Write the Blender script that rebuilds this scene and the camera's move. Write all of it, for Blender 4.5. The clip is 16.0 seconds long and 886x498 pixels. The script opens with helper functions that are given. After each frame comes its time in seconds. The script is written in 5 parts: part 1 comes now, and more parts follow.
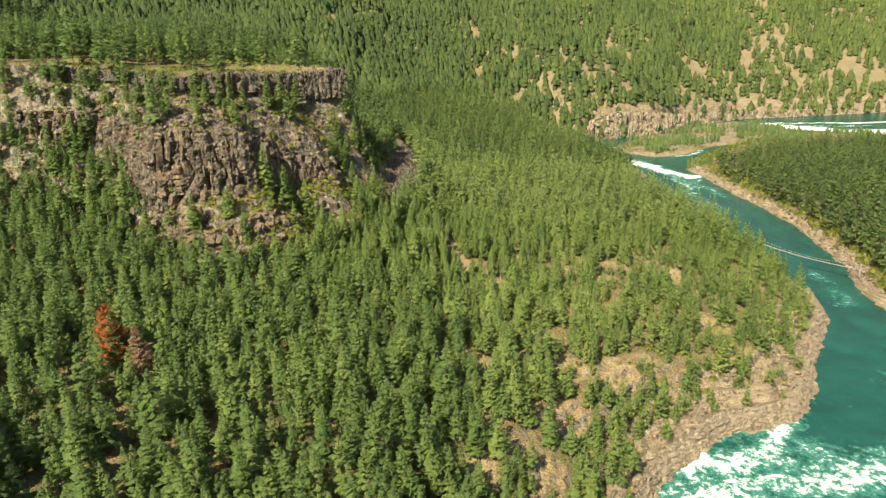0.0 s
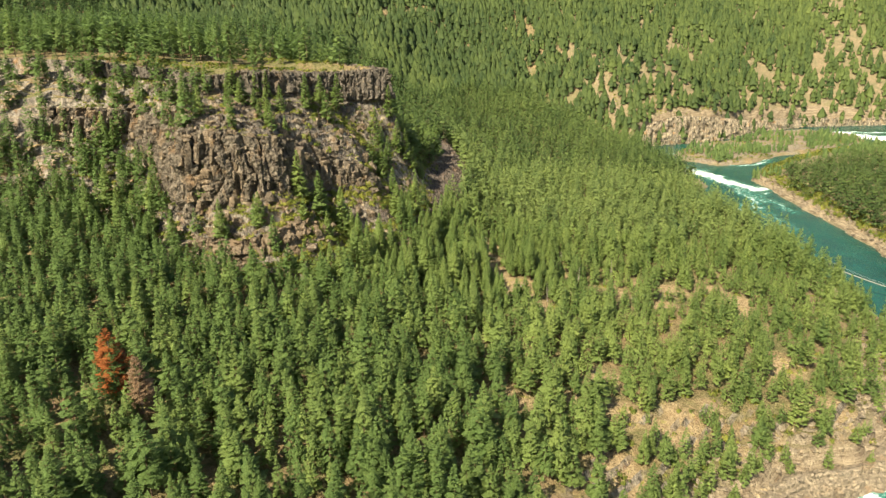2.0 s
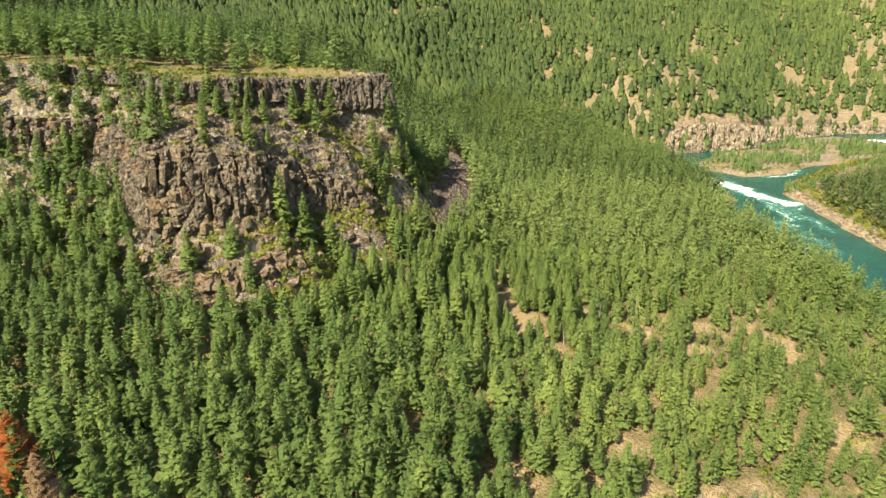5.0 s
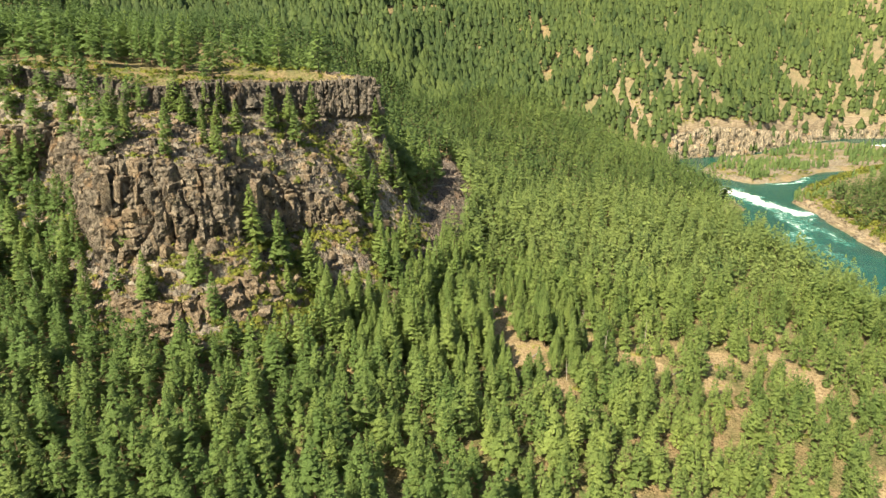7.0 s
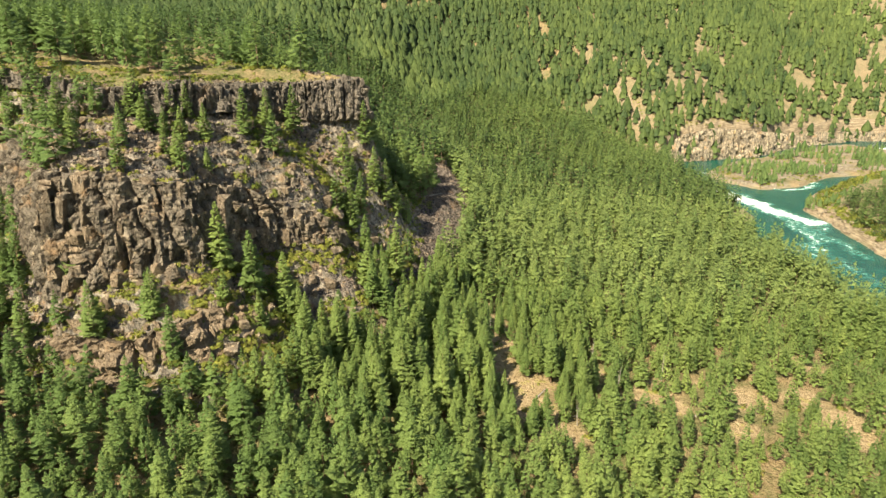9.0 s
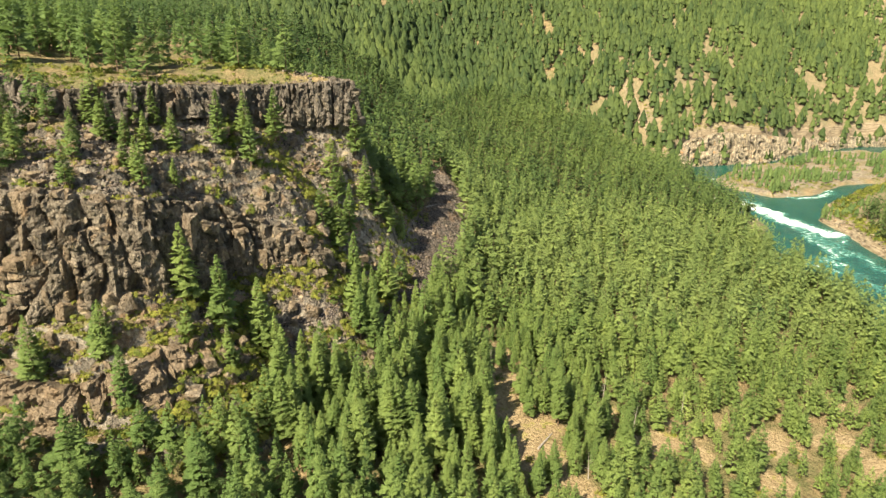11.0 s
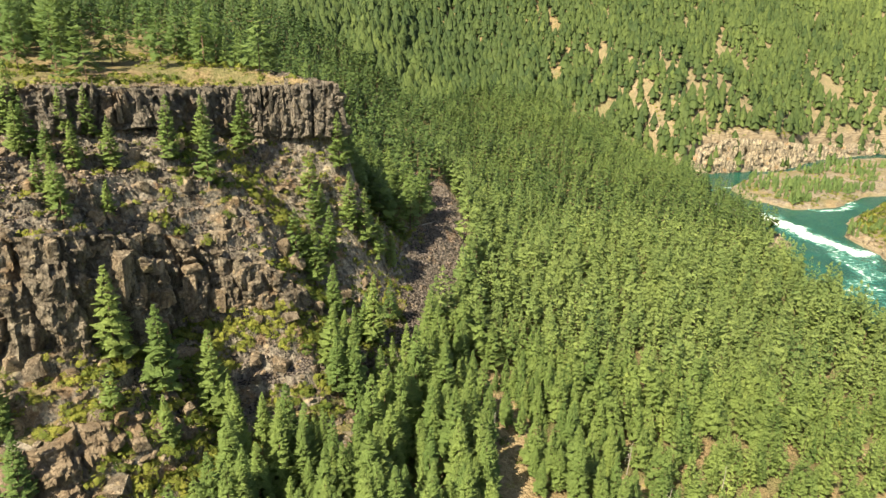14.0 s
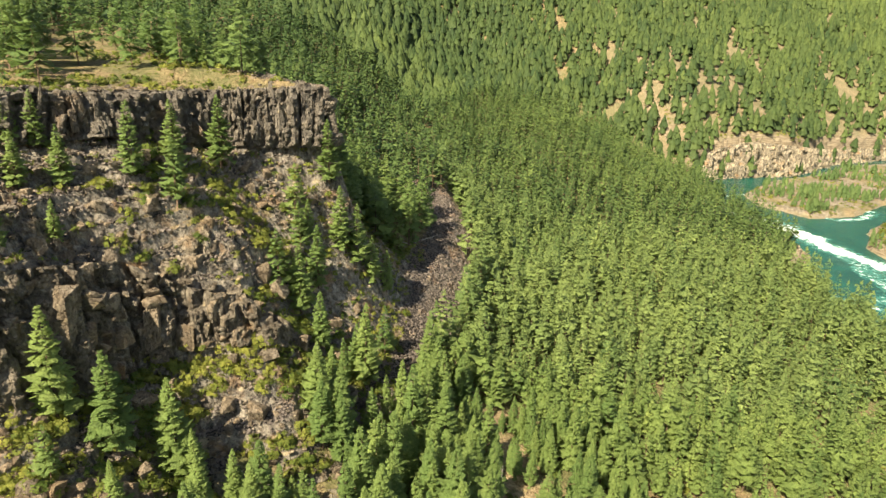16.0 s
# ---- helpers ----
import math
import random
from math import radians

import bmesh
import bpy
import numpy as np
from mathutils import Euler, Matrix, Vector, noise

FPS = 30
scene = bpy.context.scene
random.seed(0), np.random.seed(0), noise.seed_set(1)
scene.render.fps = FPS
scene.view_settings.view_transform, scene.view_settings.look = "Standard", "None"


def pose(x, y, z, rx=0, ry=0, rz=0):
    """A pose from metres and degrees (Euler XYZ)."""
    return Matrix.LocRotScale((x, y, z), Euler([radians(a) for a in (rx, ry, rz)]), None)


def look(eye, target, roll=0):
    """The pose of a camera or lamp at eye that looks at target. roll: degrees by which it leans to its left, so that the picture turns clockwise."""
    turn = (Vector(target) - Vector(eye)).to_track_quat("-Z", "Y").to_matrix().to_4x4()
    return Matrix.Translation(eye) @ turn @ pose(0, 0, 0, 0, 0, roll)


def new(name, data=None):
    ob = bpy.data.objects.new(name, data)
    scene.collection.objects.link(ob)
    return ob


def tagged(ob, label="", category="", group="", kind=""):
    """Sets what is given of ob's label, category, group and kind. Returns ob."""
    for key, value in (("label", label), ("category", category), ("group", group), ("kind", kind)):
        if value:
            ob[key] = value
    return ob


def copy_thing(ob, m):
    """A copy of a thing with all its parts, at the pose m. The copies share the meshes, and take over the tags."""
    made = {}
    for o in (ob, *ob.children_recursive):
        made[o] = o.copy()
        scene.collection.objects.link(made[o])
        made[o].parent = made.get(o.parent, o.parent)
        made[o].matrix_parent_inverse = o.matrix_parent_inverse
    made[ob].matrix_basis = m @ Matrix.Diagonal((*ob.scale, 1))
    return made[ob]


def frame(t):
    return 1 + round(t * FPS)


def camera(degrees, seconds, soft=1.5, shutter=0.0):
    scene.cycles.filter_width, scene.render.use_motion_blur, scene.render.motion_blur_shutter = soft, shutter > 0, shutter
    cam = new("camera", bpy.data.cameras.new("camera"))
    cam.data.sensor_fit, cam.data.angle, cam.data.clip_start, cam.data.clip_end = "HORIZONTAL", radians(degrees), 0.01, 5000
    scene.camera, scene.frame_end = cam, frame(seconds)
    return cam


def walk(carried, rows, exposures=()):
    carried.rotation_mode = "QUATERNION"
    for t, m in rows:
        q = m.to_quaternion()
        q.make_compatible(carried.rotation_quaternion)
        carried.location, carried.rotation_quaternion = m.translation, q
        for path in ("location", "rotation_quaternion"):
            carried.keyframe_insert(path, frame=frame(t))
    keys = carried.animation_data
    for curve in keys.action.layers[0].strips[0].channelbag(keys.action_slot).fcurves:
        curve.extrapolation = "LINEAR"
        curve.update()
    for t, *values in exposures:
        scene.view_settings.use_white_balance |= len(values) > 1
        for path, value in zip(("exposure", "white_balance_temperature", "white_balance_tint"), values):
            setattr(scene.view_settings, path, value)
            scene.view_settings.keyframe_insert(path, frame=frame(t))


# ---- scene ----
cam = camera(68.0, 16.0, soft=1.35)
PATH = [
    (0, (-0.768, -23.797, 132.399), (-0.622, -21.901, 131.781), -1.7),
    (0.5, (0.188, -17.829, 132.669), (0.304, -15.931, 132.049), -1.5),
    (1, (0.797, -11.604, 133.023), (0.874, -9.705, 132.401), -1.2),
    (1.5, (1.81, -5.688, 133.205), (1.847, -3.788, 132.583), -1.0),
    (2, (2.719, 0.568, 133.493), (2.724, 2.468, 132.869), -0.9),
    (2.5, (3.56, 6.74, 133.82), (3.545, 8.64, 133.196), -0.8),
    (3, (4.26, 12.643, 134.219), (4.232, 14.542, 133.593), -0.7),
    (3.5, (5.297, 18.453, 134.537), (5.261, 20.352, 133.911), -0.7),
    (4, (5.987, 25.048, 134.524), (5.95, 26.947, 133.9), -0.7),
    (6.5, (9.231, 57.551, 134.642), (9.199, 59.452, 134.018), -0.5),
    (7, (9.49, 64.348, 134.7), (9.461, 66.248, 134.076), -0.4),
    (7.5, (9.406, 71.563, 135.114), (9.382, 73.461, 134.485), -0.3),
    (8, (9.242, 78.748, 135.054), (9.223, 80.646, 134.423), -0.2),
    (8.5, (9.1, 85.87, 134.905), (9.086, 87.767, 134.273), -0.1),
    (9, (8.856, 92.94, 134.925), (8.846, 94.837, 134.29), 0.1),
    (11.5, (10.081, 123.53, 135.388), (10.072, 125.423, 134.744), 0.8),
    (12, (10.097, 129.712, 135.615), (10.091, 131.604, 134.967), 1.0),
    (12.5, (10.038, 136.101, 135.718), (10.033, 137.992, 135.066), 1.3),
    (13, (9.803, 142.479, 135.651), (9.8, 144.369, 134.997), 1.4),
    (13.5, (9.994, 148.364, 135.46), (9.99, 150.254, 134.806), 1.5),
    (14, (10.049, 154.08, 135.257), (10.043, 155.97, 134.602), 1.6),
    (14.5, (10.017, 159.67, 135.176), (10.01, 161.56, 134.52), 1.8),
    (15, (9.918, 165.309, 135.028), (9.911, 167.198, 134.37), 1.9),
    (15.5, (9.84, 170.894, 134.804), (9.832, 172.783, 134.147), 2.0),
    (16, (9.796, 176.388, 134.869), (9.785, 178.277, 134.21), 2.0),
]
walk(cam, [(t, look(eye, target, roll)) for t, eye, target, roll in PATH], [(0, 1.12, 7900, 9), (3, 1.28, 7900, 9), (16, 1.43, 7900, 9)])

# ---------------- world, sun ----------------
SUN_DIR = Vector((-0.57, -0.82, 1.06)).normalized()
world = bpy.data.worlds.new("sky_world")
scene.world = world
world.use_nodes = True
wn, wl = world.node_tree.nodes, world.node_tree.links
sky = wn.new("ShaderNodeTexSky")
sky.sky_type = "NISHITA"
sky.sun_disc = False
sky.sun_elevation = math.asin(SUN_DIR.z)
sky.sun_rotation = math.atan2(SUN_DIR.x, SUN_DIR.y)
wn["Background"].inputs["Strength"].default_value = 0.075
wl.new(sky.outputs["Color"], wn["Background"].inputs["Color"])

sun = new("sun", bpy.data.lights.new("sun", "SUN"))
sun.data.energy = 5.0
sun.data.angle = radians(0.55)
sun.data.color = (1.0, 0.94, 0.82)
sun.matrix_world = look(SUN_DIR * 400, (0, 0, 0))


# ---------------- materials ----------------
def material(name):
    m = bpy.data.materials.new(name)
    m.use_nodes = True
    nt = m.node_tree
    return m, nt, nt.nodes["Principled BSDF"]


def node(nt, kind, **values):
    n = nt.nodes.new(kind)
    for key, v in values.items():
        if key in ("data_type", "blend_type", "feature", "attribute_name", "operation", "noise_dimensions", "distance"):
            if key == "data_type":
                n.data_type = v
            elif key == "blend_type":
                n.blend_type = v
            elif key == "feature":
                n.feature = v
            elif key == "attribute_name":
                n.attribute_name = v
            elif key == "operation":
                n.operation = v
        else:
            n.inputs[key].default_value = v
    return n


def noise_tex(nt, coord, scale, detail=4.0, rough=0.55, stretch=None):
    n = node(nt, "ShaderNodeTexNoise", Scale=scale, Detail=detail, Roughness=rough)
    if stretch:
        mp = node(nt, "ShaderNodeMapping", Scale=stretch)
        nt.links.new(coord, mp.inputs["Vector"])
        coord = mp.outputs["Vector"]
    nt.links.new(coord, n.inputs["Vector"])
    return n.outputs["Fac"]


def ramp(nt, fac, lo, hi):
    n = node(nt, "ShaderNodeMapRange")
    n.clamp = True
    n.inputs["From Min"].default_value, n.inputs["From Max"].default_value = lo, hi
    nt.links.new(fac, n.inputs["Value"])
    return n.outputs["Result"]


def mixc(nt, fac, a, b, blend="MIX"):
    n = node(nt, "ShaderNodeMix", data_type="RGBA", blend_type=blend)
    for slot, v in ((0, fac), (6, a), (7, b)):
        if isinstance(v, (int, float)):
            n.inputs[slot].default_value = v
        elif isinstance(v, tuple):
            n.inputs[slot].default_value = (*v, 1)
        else:
            nt.links.new(v, n.inputs[slot])
    return n.outputs[2]


def math_node(nt, op, a, b):
    n = node(nt, "ShaderNodeMath", operation=op)
    for slot, v in ((0, a), (1, b)):
        if isinstance(v, (int, float)):
            n.inputs[slot].default_value = v
        else:
            nt.links.new(v, n.inputs[slot])
    return n.outputs[0]


def bump(nt, bsdf, height, distance, strength=1.0, normal=None):
    n = node(nt, "ShaderNodeBump", Strength=strength, Distance=distance)
    nt.links.new(height, n.inputs["Height"])
    if normal:
        nt.links.new(normal, n.inputs["Normal"])
    if bsdf:
        nt.links.new(n.outputs["Normal"], bsdf.inputs["Normal"])
    return n.outputs["Normal"]


def rock_colour(nt, coord, cracked=True):
    """Weathered basalt: grey-brown, rusty stains, light lichen."""
    a = noise_tex(nt, coord, 0.13, 4)
    b = noise_tex(nt, coord, 0.55, 6, 0.65, (1, 1, 0.35))
    c = noise_tex(nt, coord, 2.6, 5, 0.7)
    col = mixc(nt, ramp(nt, b, 0.36, 0.64), (0.052, 0.047, 0.042), (0.360, 0.322, 0.262))
    col = mixc(nt, ramp(nt, a, 0.57, 0.72), col, (0.33, 0.205, 0.11))
    col = mixc(nt, ramp(nt, c, 0.57, 0.72), col, (0.42, 0.375, 0.28))
    col = mixc(nt, ramp(nt, c, 0.45, 0.30), col, (0.055, 0.048, 0.044))
    e = noise_tex(nt, coord, 0.37, 3, 0.5)
    col = mixc(nt, ramp(nt, e, 0.63, 0.70), col, (0.45, 0.375, 0.255))
    if not cracked:
        return col, b, c
    warp = node(nt, "ShaderNodeVectorMath", operation="MULTIPLY_ADD")
    warp.inputs[1].default_value = (2.6, 2.6, 2.6)
    nse = node(nt, "ShaderNodeTexNoise", Scale=0.8, Detail=3)
    nt.links.new(coord, nse.inputs["Vector"])
    nt.links.new(nse.outputs["Color"], warp.inputs[0])
    nt.links.new(coord, warp.inputs[2])
    mp = node(nt, "ShaderNodeMapping", Scale=(1, 1, 0.55))
    nt.links.new(warp.outputs[0], mp.inputs["Vector"])
    crack = node(nt, "ShaderNodeTexVoronoi", Scale=0.95, feature="DISTANCE_TO_EDGE")
    nt.links.new(mp.outputs["Vector"], crack.inputs["Vector"])
    col = mixc(nt, math_node(nt, "MULTIPLY", ramp(nt, crack.outputs["Distance"], 0.045, 0.005), 0.6), col, (0.045, 0.038, 0.034))
    b = math_node(nt, "ADD", b, ramp(nt, crack.outputs["Distance"], 0.0, 0.11))
    return col, b, c


def make_ground():
    m, nt, bsdf = material("hillside_ground")
    geo = node(nt, "ShaderNodeNewGeometry")
    pos = geo.outputs["Position"]
    att = node(nt, "ShaderNodeAttribute", attribute_name="cover")
    sep = node(nt, "ShaderNodeSeparateColor")
    nt.links.new(att.outputs["Color"], sep.inputs["Color"])
    n1 = noise_tex(nt, pos, 0.07, 5)
    n2 = noise_tex(nt, pos, 0.8, 5, 0.65)
    n3 = noise_tex(nt, pos, 4.0, 4, 0.7)
    soil = mixc(nt, ramp(nt, n2, 0.35, 0.65), (0.175, 0.122, 0.066), (0.330, 0.250, 0.140))
    grass = mixc(nt, ramp(nt, n2, 0.3, 0.7), (0.095, 0.100, 0.038), (0.215, 0.192, 0.096))
    col = mixc(nt, ramp(nt, n1, 0.42, 0.60), soil, grass)
    col = mixc(nt, ramp(nt, n3, 0.55, 0.75), col, (0.16, 0.17, 0.05))
    n4 = noise_tex(nt, pos, 0.22, 5, 0.7)
    col = mixc(nt, ramp(nt, n4, 0.51, 0.63), col, mixc(nt, ramp(nt, n2, 0.35, 0.65), (0.075, 0.085, 0.030), (0.165, 0.160, 0.070)))
    # dry grass of the clearings
    straw = mixc(nt, ramp(nt, n2, 0.35, 0.68), (0.240, 0.172, 0.095), (0.420, 0.335, 0.200))
    straw = mixc(nt, ramp(nt, n4, 0.56, 0.70), straw, (0.300, 0.290, 0.075))
    col = mixc(nt, att.outputs["Alpha"], straw, col)
    # loose stones
    vor = node(nt, "ShaderNodeTexVoronoi", Scale=1.25)
    nt.links.new(pos, vor.inputs["Vector"])
    stone = mixc(nt, vor.outputs["Color"], (0.115, 0.096, 0.086), (0.270, 0.230, 0.205))
    stone = mixc(nt, ramp(nt, vor.outputs["Distance"], 0.30, 0.52), stone, (0.045, 0.038, 0.034))
    rock, rb, rc = rock_colour(nt, pos, False)
    bed = noise_tex(nt, pos, 1.0, 5, 0.65, (0.10, 0.10, 1.6))
    pale = mixc(nt, ramp(nt, bed, 0.36, 0.62), (0.15, 0.112, 0.075), (0.36, 0.30, 0.205))
    pale = mixc(nt, ramp(nt, rc, 0.44, 0.28), pale, (0.16, 0.12, 0.085))
    col = mixc(nt, math_node(nt, "MULTIPLY", sep.outputs["Blue"], 0.4), col, mixc(nt, ramp(nt, n2, 0.3, 0.7), (0.185, 0.155, 0.105), (0.300, 0.255, 0.180)))
    col = mixc(nt, sep.outputs["Red"], col, stone)
    nz = node(nt, "ShaderNodeSeparateXYZ")
    nt.links.new(geo.outputs["True Normal"], nz.inputs[0])
    steep = ramp(nt, nz.outputs["Z"], 0.80, 0.62)
    rocky = math_node(nt, "MAXIMUM", steep, sep.outputs["Green"])
    col = mixc(nt, rocky, col, mixc(nt, sep.outputs["Blue"], rock, pale))
    nt.links.new(col, bsdf.inputs["Base Color"])
    bsdf.inputs["Roughness"].default_value = 0.9
    bsdf.inputs["Specular IOR Level"].default_value = 0.2
    b1 = bump(nt, None, vor.outputs["Distance"], -0.55)
    b2 = bump(nt, None, math_node(nt, "ADD", rb, bed), 0.6, 0.9, b1)
    bump(nt, bsdf, n3, 0.4, 1.0, b2)
    return m


def make_rock(name, tone, rust, base=(1, 1, 1)):
    m, nt, bsdf = material(name)
    geo = node(nt, "ShaderNodeNewGeometry")
    info = node(nt, "ShaderNodeObjectInfo")
    col, b, c = rock_colour(nt, geo.outputs["Position"])
    col = mixc(nt, 1.0, col, base, "MULTIPLY")
    col = mixc(nt, ramp(nt, info.outputs["Random"], 0.0, 1.0), col, mixc(nt, 1.0, col, tone, "MULTIPLY"))
    isl = ramp(nt, geo.outputs["Random Per Island"], 0.0, 1.0)
    col = mixc(nt, isl, col, mixc(nt, 0.6, col, rust))
    nt.links.new(col, bsdf.inputs["Base Color"])
    bsdf.inputs["Roughness"].default_value = 0.88
    bsdf.inputs["Specular IOR Level"].default_value = 0.25
    b1 = bump(nt, None, b, 0.8, 1.0)
    bump(nt, bsdf, c, 0.55, 1.0, b1)
    return m


def make_leaf(name, dark, light, through_light=0.25, spread=0.45, spray=4.4, open_share=0.46):
    m, nt, bsdf = material(name)
    att = node(nt, "ShaderNodeAttribute", attribute_name="tint")
    geo = node(nt, "ShaderNodeNewGeometry")
    info = node(nt, "ShaderNodeObjectInfo")
    v = math_node(nt, "MULTIPLY_ADD", geo.outputs["Random Per Island"], spread)
    v.node.inputs[2].default_value = -spread / 2
    v = math_node(nt, "ADD", v, att.outputs["Fac"])
    w = math_node(nt, "MULTIPLY_ADD", info.outputs["Random"], 0.3)
    w.node.inputs[2].default_value = -0.15
    v = math_node(nt, "ADD", v, w)
    fine = noise_tex(nt, geo.outputs["Position"], 1.7, 3, 0.7)
    col = mixc(nt, ramp(nt, v, 0.0, 1.0), dark, light)
    col = mixc(nt, ramp(nt, fine, 0.55, 0.30), col, mixc(nt, 1.0, col, (0.55, 0.6, 0.6), "MULTIPLY"))
    nt.links.new(col, bsdf.inputs["Base Color"])
    bsdf.inputs["Roughness"].default_value = 0.62
    bsdf.inputs["Specular IOR Level"].default_value = 0.25
    lumps = noise_tex(nt, geo.outputs["Position"], spray * 0.62, 3, 0.65)
    bump(nt, bsdf, lumps, 0.55, 1.0)
    tr = node(nt, "ShaderNodeBsdfTranslucent")
    nt.links.new(col, tr.inputs["Color"])
    mx = node(nt, "ShaderNodeMixShader", Fac=through_light)
    nt.links.new(bsdf.outputs[0], mx.inputs[1])
    nt.links.new(tr.outputs[0], mx.inputs[2])
    # open gaps between the sprays of needles or leaves
    gap = noise_tex(nt, geo.outputs["Position"], spray, 2, 0.6)
    clear = node(nt, "ShaderNodeBsdfTransparent")
    cut = node(nt, "ShaderNodeMixShader")
    nt.links.new(math_node(nt, "GREATER_THAN", gap, open_share), cut.inputs[0])
    nt.links.new(clear.outputs[0], cut.inputs[1])
    nt.links.new(mx.outputs[0], cut.inputs[2])
    nt.links.new(cut.outputs[0], nt.nodes["Material Output"].inputs["Surface"])
    return m


def make_bark(name, a, b):
    m, nt, bsdf = material(name)
    geo = node(nt, "ShaderNodeNewGeometry")
    n = noise_tex(nt, geo.outputs["Position"], 3.0, 4, 0.7, (1, 1, 0.25))
    nt.links.new(mixc(nt, ramp(nt, n, 0.3, 0.7), a, b), bsdf.inputs["Base Color"])
    bsdf.inputs["Roughness"].default_value = 0.9
    bump(nt, bsdf, n, 0.05)
    return m


def make_water():
    m, nt, bsdf = material("river_water")
    geo = node(nt, "ShaderNodeNewGeometry")
    pos = geo.outputs["Position"]
    att = node(nt, "ShaderNodeAttribute", attribute_name="foam")
    n1 = noise_tex(nt, pos, 0.05, 4)
    n2 = noise_tex(nt, pos, 0.35, 6, 0.65)
    n3 = noise_tex(nt, pos, 1.3, 5, 0.65)
    col = mixc(nt, ramp(nt, n1, 0.35, 0.65), (0.004, 0.048, 0.037), (0.006, 0.075, 0.057))
    edge = math_node(nt, "MULTIPLY_ADD", n2, 2.0)
    edge.node.inputs[2].default_value = -1.08
    f = math_node(nt, "ADD", att.outputs["Fac"], edge)
    f3 = math_node(nt, "MULTIPLY_ADD", n3, 1.0)
    f3.node.inputs[2].default_value = -0.52
    f = math_node(nt, "ADD", f, f3)
    milky = ramp(nt, f, 0.05, 0.7)
    col = mixc(nt, milky, col, (0.07, 0.26, 0.21))
    white = ramp(nt, f, 0.50, 0.78)
    col = mixc(nt, white, col, (0.70, 0.74, 0.72))
    nt.links.new(col, bsdf.inputs["Base Color"])
    bsdf.inputs["IOR"].default_value = 1.33
    rough = node(nt, "ShaderNodeMapRange")
    nt.links.new(white, rough.inputs["Value"])
    rough.inputs["To Min"].default_value, rough.inputs["To Max"].default_value = 0.22, 0.8
    nt.links.new(rough.outputs["Result"], bsdf.inputs["Roughness"])
    b1 = bump(nt, None, n2, 0.5, 0.5)
    bump(nt, bsdf, n3, 0.18, 0.7, b1)
    return m


GROUND = make_ground()
BASALT = make_rock("basalt", (0.62, 0.64, 0.66), (0.33, 0.24, 0.15), (1.0, 0.97, 0.92))
PALE_ROCK = make_rock("pale_bluff_rock", (1.1, 1.05, 1.0), (0.46, 0.40, 0.30), (1.55, 1.50, 1.36))
# greyer basalt, darkened to stand in for the shade on the rim wall
SHADED_RIM = make_rock("shaded_rim_basalt", (0.60, 0.62, 0.64), (0.20, 0.172, 0.14), (0.78, 0.78, 0.77))
TALUS = make_rock("talus_stone", (1.0, 0.97, 0.95), (0.29, 0.25, 0.225), (0.86, 0.82, 0.82))
RIVER_ROCK = make_rock("river_rock", (1.1, 1.05, 1.0), (0.38, 0.32, 0.23), (1.25, 1.18, 1.06))
# farther copies darker: the shade their simple crowns lack is put in the colour
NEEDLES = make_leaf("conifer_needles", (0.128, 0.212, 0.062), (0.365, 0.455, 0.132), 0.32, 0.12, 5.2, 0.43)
MID_NEEDLES = make_leaf("mid_tone_needles", (0.108, 0.180, 0.058), (0.310, 0.390, 0.122), 0.30, 0.12, 3.8, 0.42)
TIER_NEEDLES = make_leaf("darkened_forest_needles", (0.055, 0.103, 0.032), (0.205, 0.275, 0.076), 0.26, 0.35, 1.7, 0.40)
FAR_NEEDLES = make_leaf("darkened_far_needles", (0.038, 0.072, 0.024), (0.140, 0.190, 0.052), 0.22, 0.4, 1.2, 0.40)
DEAD_RED = make_leaf("dead_red_needles", (0.20, 0.055, 0.015), (0.42, 0.14, 0.04))
DEAD_GREY = make_leaf("dead_grey_twigs", (0.20, 0.13, 0.075), (0.34, 0.23, 0.14))
LEAVES = make_leaf("shrub_leaves", (0.095, 0.155, 0.030), (0.370, 0.370, 0.080), 0.40, 0.5, 4.0)
BARK = make_bark("conifer_bark", (0.07, 0.045, 0.03), (0.20, 0.13, 0.085))
GREY_WOOD = make_bark("weathered_wood", (0.20, 0.175, 0.15), (0.36, 0.33, 0.29))
WATER = make_water()


# ---------------- the lie of the land ----------------
def value_noise(x, y, size, seed):
    """Smooth noise from -1 to 1 with features of that size."""
    x, y = np.asarray(x) / size + 1000.0, np.asarray(y) / size + 1000.0
    xi, yi = np.floor(x).astype(np.int64), np.floor(y).astype(np.int64)
    fx, fy = x - xi, y - yi
    fx, fy = fx * fx * (3 - 2 * fx), fy * fy * (3 - 2 * fy)

    def h(a, b):
        k = (a * 374761393 + b * 668265263 + seed * 974634777) & 0x7FFFFFFF
        k = ((k ^ (k >> 13)) * 1274126177) & 0x7FFFFFFF
        return ((k ^ (k >> 16)) & 0xFFFF) / 32767.5 - 1

    top = h(xi, yi) * (1 - fx) + h(xi + 1, yi) * fx
    low = h(xi, yi + 1) * (1 - fx) + h(xi + 1, yi + 1) * fx
    return top * (1 - fy) + low * fy


def rough(x, y, size, seed, octaves=3):
    return sum(value_noise(x, y, size / 2**k, seed + k) / 1.7**k for k in range(octaves))


def step(v, lo=0.0, hi=1.0):
    v = np.clip((v - lo) / (hi - lo), 0, 1)
    return v * v * (3 - 2 * v)


